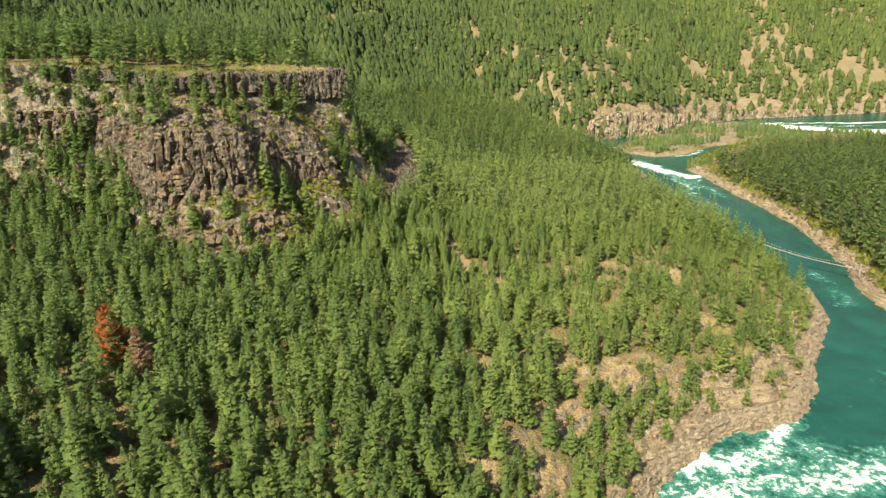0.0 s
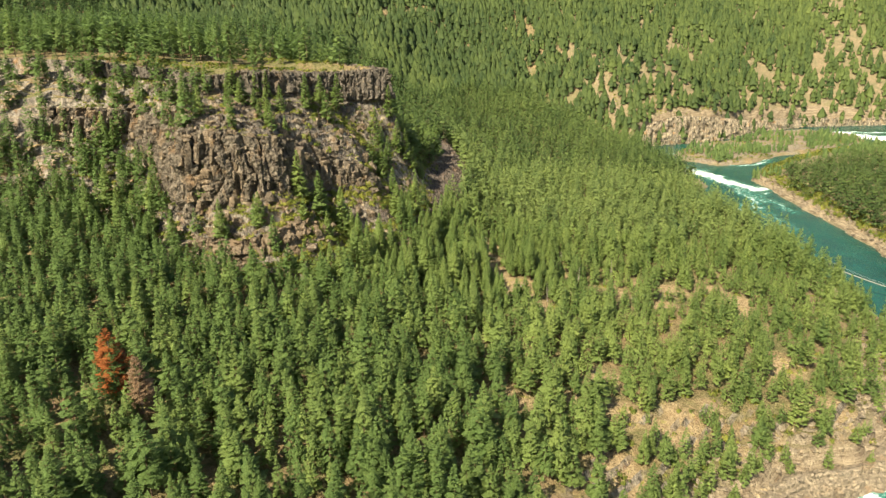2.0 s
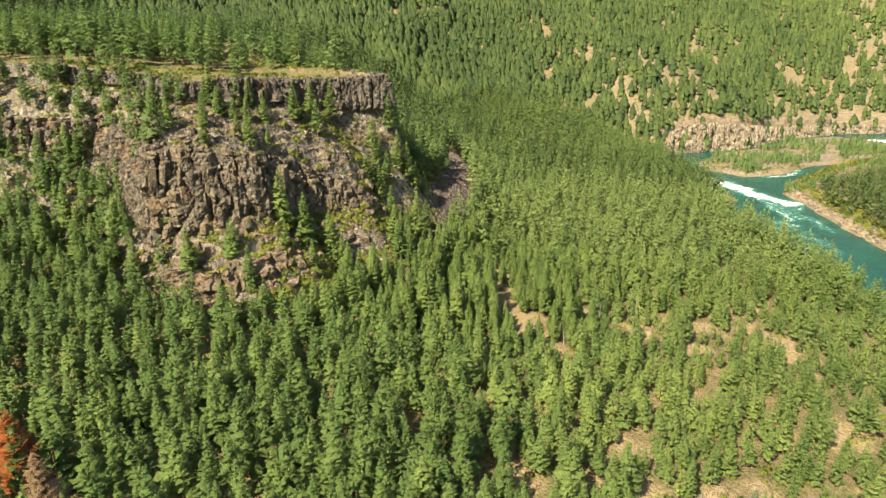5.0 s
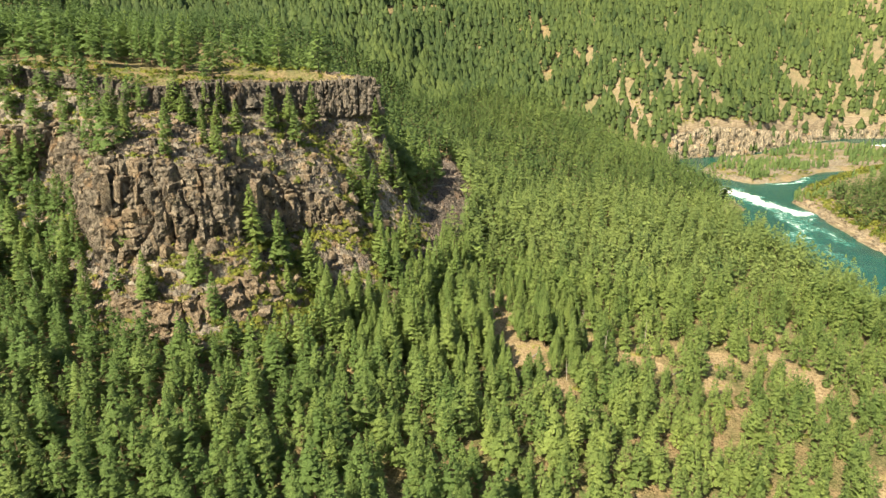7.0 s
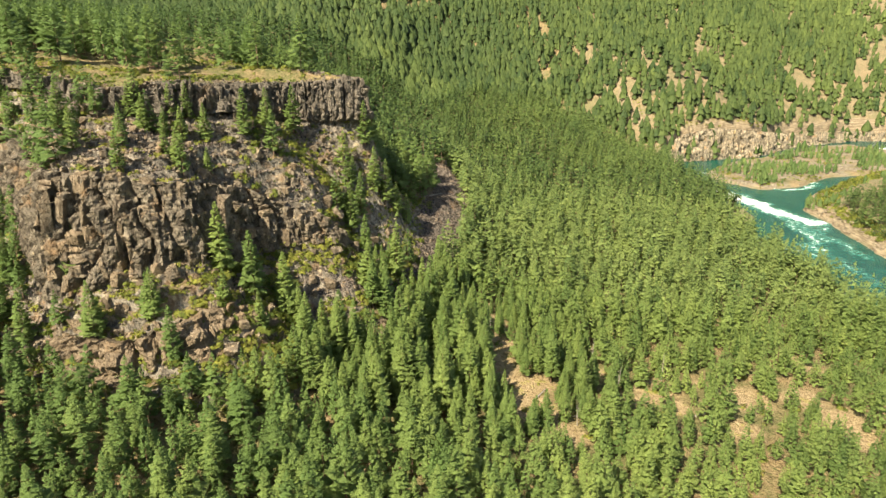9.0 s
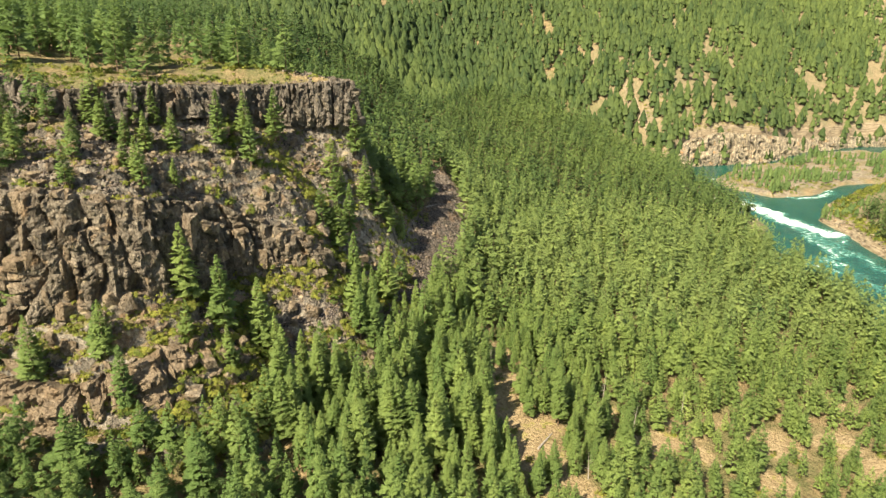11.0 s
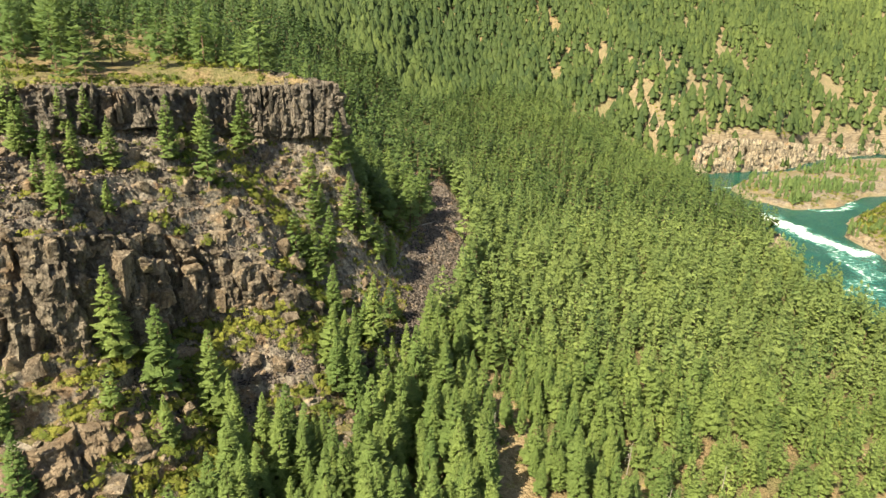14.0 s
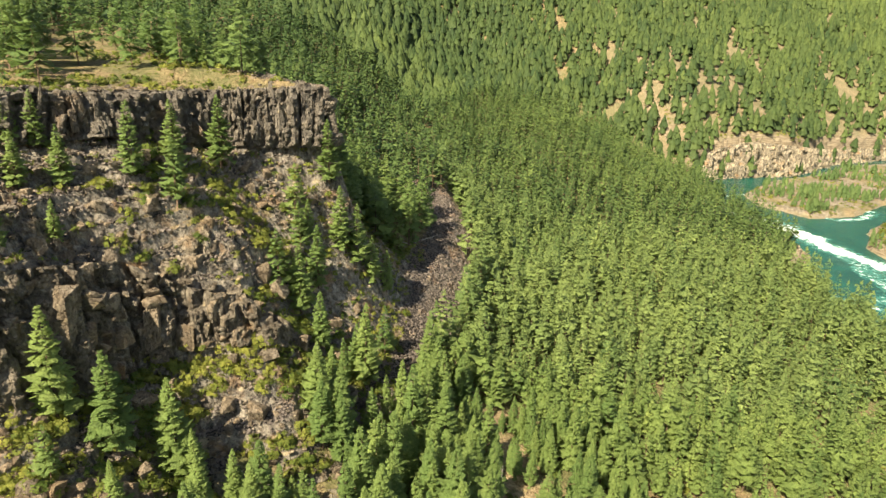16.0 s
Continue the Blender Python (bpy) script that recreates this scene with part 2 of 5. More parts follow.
def along(px, py, line):
    """Distance to a polyline, and the values carried by its points (columns past x, y) there, blended where two stretches lie about as near."""
    best = np.full(px.shape, 1e9)
    total = np.zeros(px.shape)
    values = np.zeros((line.shape[1] - 2, *px.shape))
    for a, b in zip(line[:-1], line[1:]):
        d = b[:2] - a[:2]
        u = np.clip(((px - a[0]) * d[0] + (py - a[1]) * d[1]) / (d @ d), 0, 1)
        dist = np.hypot(px - a[0] - u * d[0], py - a[1] - u * d[1])
        best = np.minimum(best, dist)
        if len(values):
            w = 1 / (dist + 0.5) ** 6
            total += w
            for k in range(values.shape[0]):
                values[k] += w * (a[2 + k] + u * (b[2 + k] - a[2 + k]))
    return best, values / np.maximum(total, 1e-30) if len(values) else values


def inside(px, py, ring):
    result = np.zeros(px.shape, bool)
    for (x0, y0), (x1, y1) in zip(ring, np.roll(ring, -1, 0)):
        cross = (y0 > py) != (y1 > py)
        xs = x0 + (py - y0) / np.where(y1 == y0, 1e-9, y1 - y0) * (x1 - x0)
        result ^= cross & (px < xs)
    return result


# the river's left bank, then the far bank
BANK = np.array([(90, -400), (60, 40), (58, 105), (74, 136), (91, 149), (108, 161), (137, 166), (153, 181), (169, 206), (198, 240),
                 (209, 268), (214, 300), (212, 380), (211, 430), (205, 485), (207, 527), (243, 574), (234, 602), (226, 640),
                 (236, 750), (262, 790), (298, 803), (350, 815), (420, 880), (520, 930), (720, 940), (3000, 1100)], float)
MAIN_LAND = np.vstack([BANK, [(3000, 4000), (-3000, 4000), (-3000, -400)]])
# the forested island and the low bar at its head
ISLAND = np.array([(520, -400), (420, 40), (330, 130), (262, 195), (232, 247), (242, 283), (256, 312), (277, 399), (281, 457),
                   (284, 496), (290, 594), (318, 640), (372, 688), (440, 735), (520, 765), (640, 705), (3000, 500), (3000, -400)], float)
BAR = np.array([(264, 732), (262, 700), (288, 664), (330, 676), (376, 716), (430, 728), (520, 775), (535, 850), (500, 900), (430, 872), (352, 808), (318, 790), (296, 772)], float)
# foot of the slopes: x, y, height, height of the rock step there
FOOT = np.array([(-900, 200, 90, 0), (-260, 292, 92, 4), (-175, 302, 94, 10), (-138, 303, 90, 13), (-113, 277, 74, 24), (-101, 262, 66, 33), (-84, 262, 71, 26), (-70, 265, 73, 21),
                 (-61, 271, 72, 22), (-57, 284, 69, 22), (-55, 297, 67, 20), (-44, 304, 67, 11), (-31, 308.5, 66, 8), (-25, 317, 60, 5), (-18, 328, 51, 2), (-6, 345, 46, 0), (8, 400, 53, 0),
                 (13, 448, 55, 0), (3, 530, 58, 0), (-8, 640, 62, 0), (12, 770, 62, 0), (60, 880, 62, 0), (140, 860, 44, 0), (200, 795, 18, 0), (228, 752, 1, 8), (262, 793, 0, 26), (298, 806, 0, 32),
                 (350, 818, 0, 28), (420, 883, 0, 16), (520, 933, 0, 12), (720, 943, 0, 8), (3000, 1103, 0, 8)], float)
SLOPES = np.vstack([FOOT[:, :2], [(3000, 4000), (-3000, 4000), (-3000, 200)]])
# brink above them: x, y, height, height of the rim cliff
BRINK = np.array([(-900, 330, 135, 0), (-260, 335, 126, 4), (-170, 332, 124, 6), (-124, 317, 119, 3), (-100, 305, 117, 5), (-84, 309, 118, 9), (-70, 322, 117, 8),
                  (-54, 352, 115, 12), (-24, 361, 116, 14), (-58, 380, 119, 5), (-104, 425, 121, 0), (-125, 520, 124, 0), (-130, 640, 128, 0), (-110, 800, 136, 0), (-30, 1010, 150, 0),
                  (110, 1090, 155, 0), (260, 1110, 150, 0), (420, 1140, 150, 0), (650, 1190, 150, 0), (3000, 1420, 150, 0)], float)
UPLAND = np.vstack([BRINK[:, :2], [(3000, 4000), (-3000, 4000), (-3000, 330)]])


def valley(x, y):
    z = 24 - 0.09 * np.maximum(0, x - 30) + 0.20 * np.clip(30 - x, 0, 200)
    z = z + 0.08 * np.clip(y - 450, 0, 460) * (1 - step(x, 95, 225))
    return z + 1.2 * rough(x, y, 40, 3, 2)


def land(x, y):
    """Height of the ground, and its cover: loose stones, bare rock, pale rock."""
    x, y = np.asarray(x, float), np.asarray(y, float)
    main, isle, bar = inside(x, y, MAIN_LAND), inside(x, y, ISLAND), inside(x, y, BAR)
    bank, _ = along(x, y, BANK)
    foot, (z_foot, rock) = along(x, y, FOOT)
    brink, (z_brink, rim) = along(x, y, BRINK)
    up, high = inside(x, y, SLOPES), inside(x, y, UPLAND)
    wob = rough(x, y, 9, 11, 2) * 2.2 + value_noise(x, y, 2.4, 15) * 0.9
    # valley floor with a bench below the cliff
    flat = valley(x, y)
    cliffy = step(rock, 2, 12) * step(-x, -10, 25)
    front = np.where(up, 0, foot)
    fall = np.maximum(z_foot - flat, 0.1)
    brush = flat + fall * np.clip(1 - front / (1.25 * fall + 5), 0, 1) ** 1.9
    b_t = brush / 4.6 + 0.9 * rough(x, y, 17, 23, 2)
    b_k = np.floor(b_t)
    brush = brush + cliffy * 4.6 * 0.85 * (b_k + step(b_t - b_k, 0.60, 1.0) - b_t) * step(fall, 3, 10) * np.clip((brush - flat) / 5, 0, 1) + 0.5 * cliffy * rough(x, y, 4, 21) * np.clip((brush - flat) / 4, 0, 1)
    z_low = np.where(cliffy > 0.01, brush, flat + (z_foot - flat) * np.exp(-front / 22))
    # slope with its steps of rock
    u = np.maximum(foot - 2.0 * step(rock, 2, 10) + wob * 0.25, 0)
    rise = 0.7 * step(u, 0, 2.2) + 0.3 * step(u, 3.6, 5.0)
    far = step(x, 120, 220)
    rise = rise * (1 - far) + far * step(u, 2.0, 8)
    share = np.clip(foot / np.maximum(foot + brink, 1e-3), 0, 1)
    lower = z_foot + rock * rise
    slope = lower + (z_brink - rim - lower) * np.clip(share, 0, 1) ** 0.8 * np.where(x > 100, np.clip(foot / 12, 0, 1), np.clip((foot - 6) / 8, 0, 1))
    side = step(x, -60, -25) * step(-x, -150, -90) * step(y, 335, 360)
    plain = z_foot + (z_brink - rim - z_foot) * share ** (1 + 0.45 * side)
    slope = plain + (slope - plain) * step(rock, 0.5, 5)
    slope = slope + (1.1 * rough(x, y, 6, 31, 3) + 0.4 * value_noise(x, y, 1.5, 37) * step(rock, 0.5, 5)) * step(foot, 2, 14) * (1 - far * 0.3)
    ledgy = step(rock, 3, 10) * step(foot, 6, 9) * step(-x, 25, 45) * step(-y, -380, -370)
    t_ = slope / 3.4 + 0.8 * rough(x, y, 16, 33, 2)
    t_k = np.floor(t_)
    slope = slope + ledgy * 0.8 * 3.4 * (t_k + step(t_ - t_k, 0.62, 1.0) - t_)
    upland = z_brink + 0.045 * np.minimum(brink, 170) + 0.48 * np.maximum(brink - 170, 0)
    back = step(y + 0.4 * x, 760, 1000)
    upland = upland * (1 - back) + back * (z_brink + 0.47 * brink)
    upland = upland - (1 - step(brink - 2.0 - wob * 0.3, 0.0, 1.4)) * rim + 0.7 * rough(x, y, 14, 41, 3)
    upland = np.minimum(upland, 460 + 20 * rough(x, y, 300, 43, 2))
    z = np.where(high, upland, np.where(up, slope, z_low))
    # river bank: layered ledges
    b = np.where(main, bank, 0) + 2.5 * rough(x, y, 16, 51, 3) * step(bank, 0, 6)
    ledge = 0.95 * np.minimum(b, 9) + 0.40 * np.maximum(b - 9, 0)
    q = 2.3
    k = np.floor(ledge / q)
    ledge = np.where(b < 40, q * (k + step(ledge / q - k, 0.55, 1.0)), ledge) + 0.25 * rough(x, y, 3, 55)
    near_bank = main & (foot > 6) & ~up
    z = np.where(near_bank, np.minimum(z, ledge), z)
    # island and bar
    edge_i, _ = along(x, y, np.vstack([ISLAND, ISLAND[:1]]))
    e = edge_i + 2.5 * rough(x, y, 14, 61, 3)
    z_isle = 0.75 * np.clip(e, -1, 7) + 0.10 * np.clip(e - 7, 0, 40) + 0.5 * rough(x, y, 5, 65)
    edge_b, _ = along(x, y, np.vstack([BAR, BAR[:1]]))
    z_bar = 0.8 * np.clip(edge_b + 2 * rough(x, y, 12, 67), -1, 4) + 0.5 * rough(x, y, 7, 69)
    z = np.where(bar & ~main, z_bar, z)
    z = np.where(isle & ~main, np.maximum(z_isle, np.where(bar, z_bar, -9)), z)
    wet = ~(main | isle | bar)
    shore = np.minimum(np.minimum(bank, edge_i), edge_b)
    z = np.where(wet, -0.6 - 0.35 * np.minimum(shore, 10), z)
    # cover
    strip, _ = along(x, y, np.array([(-8, 500), (4, 467), (11, 432), (8, 403), (5, 383), (4, 367), (1, 350), (-4, 328), (-14, 310), (-24, 301), (-33, 296), (-44, 284), (-54, 270)], float))
    reach = 6.0 + 4.5 * step(y, 350, 380) - 1.5 * step(-y, -310, -295)
    talus = step(reach + 2.5 * rough(x, y, 9, 71) - strip, 0, 2.0)
    shelf = up & ~high & (share > 0.2) & (x > -130) & (x < -34) & (y < 372)
    talus = np.maximum(talus, shelf * step(rough(x, y, 14, 77), -0.75, -0.2))
    talus = np.maximum(talus, (~up) * step(-x, 92, 97) * (1 - step(-x, 107, 113)) * step(y, 238, 246) * step(rough(x, y, 20, 79), -0.4, 0.1))
    rocky = np.where(main & ~up, 1 - step(b, 9, 15), 0) + np.where(isle, 1 - step(e, 5, 9), 0) + 0.85 * np.where(bar, step(rough(x, y, 14, 81), -0.5, 0.1), 0)
    rocky = np.maximum(rocky, np.where(up & (rock > 3) & (foot < 11), 0.75, 0) * (1 - talus))
    rocky = np.maximum(rocky, np.where(up & ~high & (rim > 3) & (brink < 6), 0.9, 0))
    pale = np.maximum(np.where(main & ~up, 1 - step(b, 10, 22), 0), np.maximum(far, step(x, 215, 240)) * np.where(bar & ~main, 0.35, 1))
    return z, np.clip(talus, 0, 1), np.clip(rocky, 0, 1), np.clip(pale, 0, 1)


def height(x, y):
    return land(np.atleast_1d(x), np.atleast_1d(y))[0]


def mesh_from(name, verts, faces, material_list, face_material=None, smooth=False):
    """A mesh from arrays of corners and of triangles or quads."""
    me = bpy.data.meshes.new(name)
    n = faces.shape[1]
    me.vertices.add(len(verts))
    me.vertices.foreach_set("co", np.ascontiguousarray(verts, np.float32).ravel())
    me.loops.add(faces.size)
    me.loops.foreach_set("vertex_index", np.ascontiguousarray(faces, np.int32).ravel())
    me.polygons.add(len(faces))
    me.polygons.foreach_set("loop_start", np.arange(0, faces.size, n, dtype=np.int32))
    me.polygons.foreach_set("use_smooth", np.full(len(faces), smooth))
    for m in material_list:
        me.materials.append(m)
    if face_material is not None:
        me.polygons.foreach_set("material_index", np.ascontiguousarray(face_material, np.int32))
    me.update(calc_edges=True)
    return me


def paint(me, name, values):
    """A value for each corner, read by the material."""
    a = me.attributes.new(name, "FLOAT", "POINT")
    a.data.foreach_set("value", np.ascontiguousarray(values, np.float32))


def spaced(*runs):
    """Grid lines: (from, to, pitch) runs joined."""
    out = [np.linspace(a, b, max(2, int(round((b - a) / p)) + 1))[:-1] for a, b, p in runs]
    return np.append(np.concatenate(out), runs[-1][1])


# open ground in the forest: x, y, radius
TRACK = [(27, 336, 4), (28, 322, 5.5), (29, 308, 6.5), (29, 294, 7), (31, 281, 8), (36, 268, 8), (43, 256, 6), (42, 284, 5)]
MEADOWS = [(62, 297, 4), (69, 282, 5), (77, 285, 5), (85, 292, 5), (84, 279, 4), (94, 296, 4), (110, 287, 9), (101, 268, 5), (131, 289, 8), (137, 277, 8), (136, 266, 5),
           (146, 311, 5), (140, 322, 5), (137, 250, 5), (142, 357, 5), (146, 366, 4), (167, 400, 4)]
BANK_GLADES = [(127, 215, 8), (77, 180, 6), (89, 187, 5), (73, 171, 7), (107, 174, 5), (96, 169, 5), (58, 198, 6), (58, 178, 5), (41, 182, 4), (25, 179, 5.5), (51, 153, 8), (37, 129, 8),
               (30, 137, 5), (18, 123, 5), (135, 188, 7), (114, 168, 4), (128, 175, 5), (-62, 105, 3), (-54, 107, 3)]
CLEARINGS = TRACK + MEADOWS + BANK_GLADES


gx = spaced((-2600, -700, 190), (-700, -260, 22), (-260, -122, 4), (-122, -14, 0.9), (-14, 60, 2.2), (60, 215, 2.0), (215, 300, 4.0), (300, 640, 7), (640, 1100, 20), (1100, 2600, 150))
gy = spaced((-400, -160, 23), (-160, 60, 8), (60, 110, 4), (110, 235, 2), (235, 372, 0.95), (372, 480, 3), (480, 960, 5.5), (960, 1300, 12), (1300, 1900, 40), (1900, 3600, 170))
GX, GY = np.meshgrid(gx, gy)
gz, g_talus, g_rock, g_pale = land(GX.ravel(), GY.ravel())
idx = np.arange(GX.size).reshape(GX.shape)
quads = np.stack([idx[:-1, :-1], idx[:-1, 1:], idx[1:, 1:], idx[1:, :-1]], -1).reshape(-1, 4)
ground_mesh = mesh_from("ground", np.stack([GX.ravel(), GY.ravel(), gz], 1), quads, [GROUND], smooth=False)
g_straw = np.zeros_like(gz)
for cx, cy, r in CLEARINGS:
    near_c = np.flatnonzero((np.abs(GX.ravel() - cx) < 2 * r) & (np.abs(GY.ravel() - cy) < 2 * r))
    d = np.hypot(GX.ravel()[near_c] - cx, GY.ravel()[near_c] - cy) + 2.0 * value_noise(GX.ravel()[near_c], GY.ravel()[near_c], 5, 105)
    g_straw[near_c] = np.maximum(g_straw[near_c], 1 - step(d, 0.75 * r, 1.35 * r))
cover = ground_mesh.attributes.new("cover", "FLOAT_COLOR", "POINT")
cover.data.foreach_set("color", np.stack([g_talus, g_rock, g_pale, 1 - g_straw], 1).astype(np.float32).ravel())
ground = tagged(new("ground", ground_mesh), "dry valley floor, basalt terraces and steep mountainside", "ground", kind="structure")


# ---------------- river ----------------
def near_line(x, y, pts, width):
    d, _ = along(x, y, np.array(pts, float))
    return np.exp(-((d / width) ** 2))


def build_river():
    wx = spaced((30, 60, 6), (60, 310, 2.2), (310, 640, 8), (640, 2600, 60))
    wy = spaced((-400, 90, 30), (90, 320, 2.2), (320, 480, 4), (480, 760, 3), (760, 960, 6))
    X, Y = np.meshgrid(wx, wy)
    x, y = X.ravel(), Y.ravel()
    swirl_x, swirl_y = x + 7 * rough(x, y, 22, 91), y + 7 * rough(x, y, 22, 93)
    bank, _ = along(x, y, BANK)
    shore = np.exp(-bank / 3.0)
    foam = np.zeros_like(x) - 0.15
    rapids = [([(90, 146), (112, 154), (130, 160)], 8, 0.92), ([(80, 128), (108, 138), (130, 142), (162, 134)], 11, 0.88),
              ([(118, 150), (126, 162)], 5, 0.8), ([(70, 95), (120, 100), (180, 105)], 18, 0.75), ([(150, 146), (190, 150)], 7, 0.55),
              ([(228, 682), (248, 652), (266, 610), (276, 560)], 10, 1.25), ([(236, 660), (262, 640)], 12, 1.0), ([(262, 600), (258, 540), (250, 500)], 6, 0.75), ([(272, 545), (266, 480)], 7, 0.6), ([(236, 420), (228, 380)], 8, 0.5), ([(268, 590), (262, 520)], 9, 0.62),
              ([(222, 512), (236, 482)], 4, 0.75), ([(240, 500), (250, 470), (246, 440)], 9, 0.5), ([(292, 676), (322, 664), (350, 690)], 5, 0.95),
              ([(244, 733), (272, 733)], 3.5, 0.95), ([(534, 862), (548, 825), (600, 775), (700, 750)], 24, 1.4), ([(560, 880), (640, 850), (800, 830)], 9, 1.1), ([(540, 842), (700, 812), (900, 800)], 7, 0.9),
              ([(234, 303), (228, 296)], 6, 0.62), ([(226, 276), (218, 262)], 8, 0.5), ([(188, 190), (200, 170)], 9, 0.42), ([(330, 794), (340, 797)], 4, 0.7)]
    for pts, width, power in rapids:
        foam = np.maximum(foam, power * near_line(swirl_x, swirl_y, pts, width) - 0.15)
    foam = foam + 0.10 * value_noise(x, y, 5, 95) + 0.20 * shore * np.where(y < 180, 1, 0.3)
    wild = np.clip(foam, 0, 1)
    z = 0.10 * rough(x, y, 5, 97, 3) + wild * (0.55 * rough(x, y, 6, 99, 3) + 0.35)
    ids = np.arange(x.size).reshape(X.shape)
    faces = np.stack([ids[:-1, :-1], ids[:-1, 1:], ids[1:, 1:], ids[1:, :-1]], -1).reshape(-1, 4)
    me = mesh_from("water", np.stack([x, y, z], 1), faces, [WATER], smooth=True)
    paint(me, "foam", foam)
    return tagged(new("water", me), "turquoise river with white rapids between rock banks", "river", kind="structure")


build_river()


# ---------------- trees ----------------
def conifer(seed, whorls, blades, radius, start=0.14, ragged=0.25, power=0.8, broad=1.0):
    """A conifer one unit high: many drooping sprays round a stem, widest a third of the way up, with uneven lobes. Corners and triangles."""
    rng = np.random.default_rng(seed)
    n = whorls * blades
    t = np.clip((np.arange(n) + rng.uniform(-0.5, 0.5, n) * blades) / n, 0, 0.985)
    at = start + (1 - start) * t
    full = radius * (1.03 - t) ** power * np.minimum(1, 0.70 + 1.3 * t)
    ang = np.arange(n) * 2.39996 + rng.normal(0, 0.35, n)
    lobes = 1 + ragged * (0.45 * np.sin(at * 19 + rng.uniform(0, 6)) * np.cos(2 * ang + rng.uniform(0, 6) + 4 * at) + 0.30 * np.sin(ang + rng.uniform(0, 6) + 5 * at))
    reach = full * lobes * rng.uniform(1 - 1.3 * ragged, 1 + 0.7 * ragged, n)
    droop = rng.uniform(-0.55, 0.40, n) - 0.7 * np.clip(t - 0.6, 0, 1)
    half = reach * broad * rng.uniform(0.16, 0.30, n) * (9 / blades) ** 0.5 + 0.05 * radius
    c, s = np.cos(ang), np.sin(ang)

    def ring(r, side, z):
        return np.stack([c * r - s * side, s * r + c * side, z], 1)

    inner = reach * rng.uniform(0.15, 0.45, n)
    root = ring(inner, reach * rng.normal(0, 0.06, n), at - droop * inner * 0.6 + 0.012)
    mid = reach * rng.uniform(0.58, 0.80, n)
    sag = half * rng.uniform(0.0, 0.6, n)
    lef = ring(mid, half, at - droop * mid - sag + half * rng.normal(0, 0.35, n))
    rig = ring(mid, -half, at - droop * mid - sag + half * rng.normal(0, 0.35, n))
    tip = ring(reach, reach * rng.normal(0, 0.1, n), at - droop * reach * 1.05)
    v = np.concatenate([root, lef, tip, rig])
    i = np.arange(n)
    f = np.concatenate([np.stack([i, i + 2 * n, i + n], 1), np.stack([i, i + 3 * n, i + 2 * n], 1)])
    # leader
    k = len(v)
    w = radius * 0.15
    v = np.concatenate([v, [(w, 0, 0.92), (-w * 0.5, w * 0.87, 0.92), (-w * 0.5, -w * 0.87, 0.92), (0, 0, 1.0)]])
    f = np.concatenate([f, [(k, k + 1, k + 3), (k + 1, k + 2, k + 3), (k + 2, k, k + 3)]])
    return v, f


def stem(radius, top, sides=5):
    a = np.arange(sides) * 2 * np.pi / sides
    low = np.stack([np.cos(a) * radius, np.sin(a) * radius, a * 0 - 0.03], 1)
    v = np.concatenate([low, [(0, 0, top)]])
    f = np.array([(k, (k + 1) % sides, sides) for k in range(sides)])
    return v, f


def shrub_shape(seed, leaves, flat=0.75):
    """A leafy bush one unit across: small leaf clumps over a lumpy dome."""
    rng = np.random.default_rng(seed)
    d = rng.normal(size=(leaves, 3))
    d[:, 2] = np.abs(d[:, 2]) * 0.9
    d /= np.linalg.norm(d, axis=1)[:, None]
    r = 0.5 * (0.72 + 0.28 * np.sin(d[:, 0] * 5 + seed) * np.sin(d[:, 1] * 6 + 2 * seed)) * rng.uniform(0.6, 1.08, leaves)
    centre = d * r[:, None] * (1, 1, flat * 1.4)
    out = d + rng.normal(0, 0.5, (leaves, 3))
    out /= np.linalg.norm(out, axis=1)[:, None]
    a = np.cross(out, rng.normal(size=(leaves, 3)))
    a /= np.linalg.norm(a, axis=1)[:, None]
    b = np.cross(out, a)
    s = 0.5 * rng.uniform(0.16, 0.30, (leaves, 1)) * (60 / leaves) ** 0.4
    v = np.concatenate([centre + a * s, centre + b * s * 0.8, centre - a * s, centre - b * s * 0.8])
    i = np.arange(leaves)
    f = np.concatenate([np.stack([i, i + leaves, i + 2 * leaves], 1), np.stack([i, i + 2 * leaves, i + 3 * leaves], 1)])
    return v, f


def outward(v, f, own=0.22):
    """Normals that point out of a crown, bent towards those of its boughs, and the faces turned the same way, so that it takes the light as one lumpy mass."""
    r = np.hypot(v[:, 0], v[:, 1])
    n = np.stack([v[:, 0], v[:, 1], np.full(len(v), 0.32 * r.max())], 1) / (0.75 * r.max())
    n[:, 2] += 0.10
    n /= np.linalg.norm(n, axis=1)[:, None]
    face = np.cross(v[f[:, 1]] - v[f[:, 0]], v[f[:, 2]] - v[f[:, 0]])
    wrong = (face * n[f].mean(1)).sum(1) < 0
    face = np.where(wrong[:, None], -face, face)
    bough = np.zeros_like(v)
    for k in range(f.shape[1]):
        np.add.at(bough, f[:, k], face)
    bough /= np.maximum(np.linalg.norm(bough, axis=1), 1e-9)[:, None]
    n = n * (1 - own) + bough * own
    n /= np.linalg.norm(n, axis=1)[:, None]
    return n, np.where(wrong[:, None], f[:, ::-1], f)


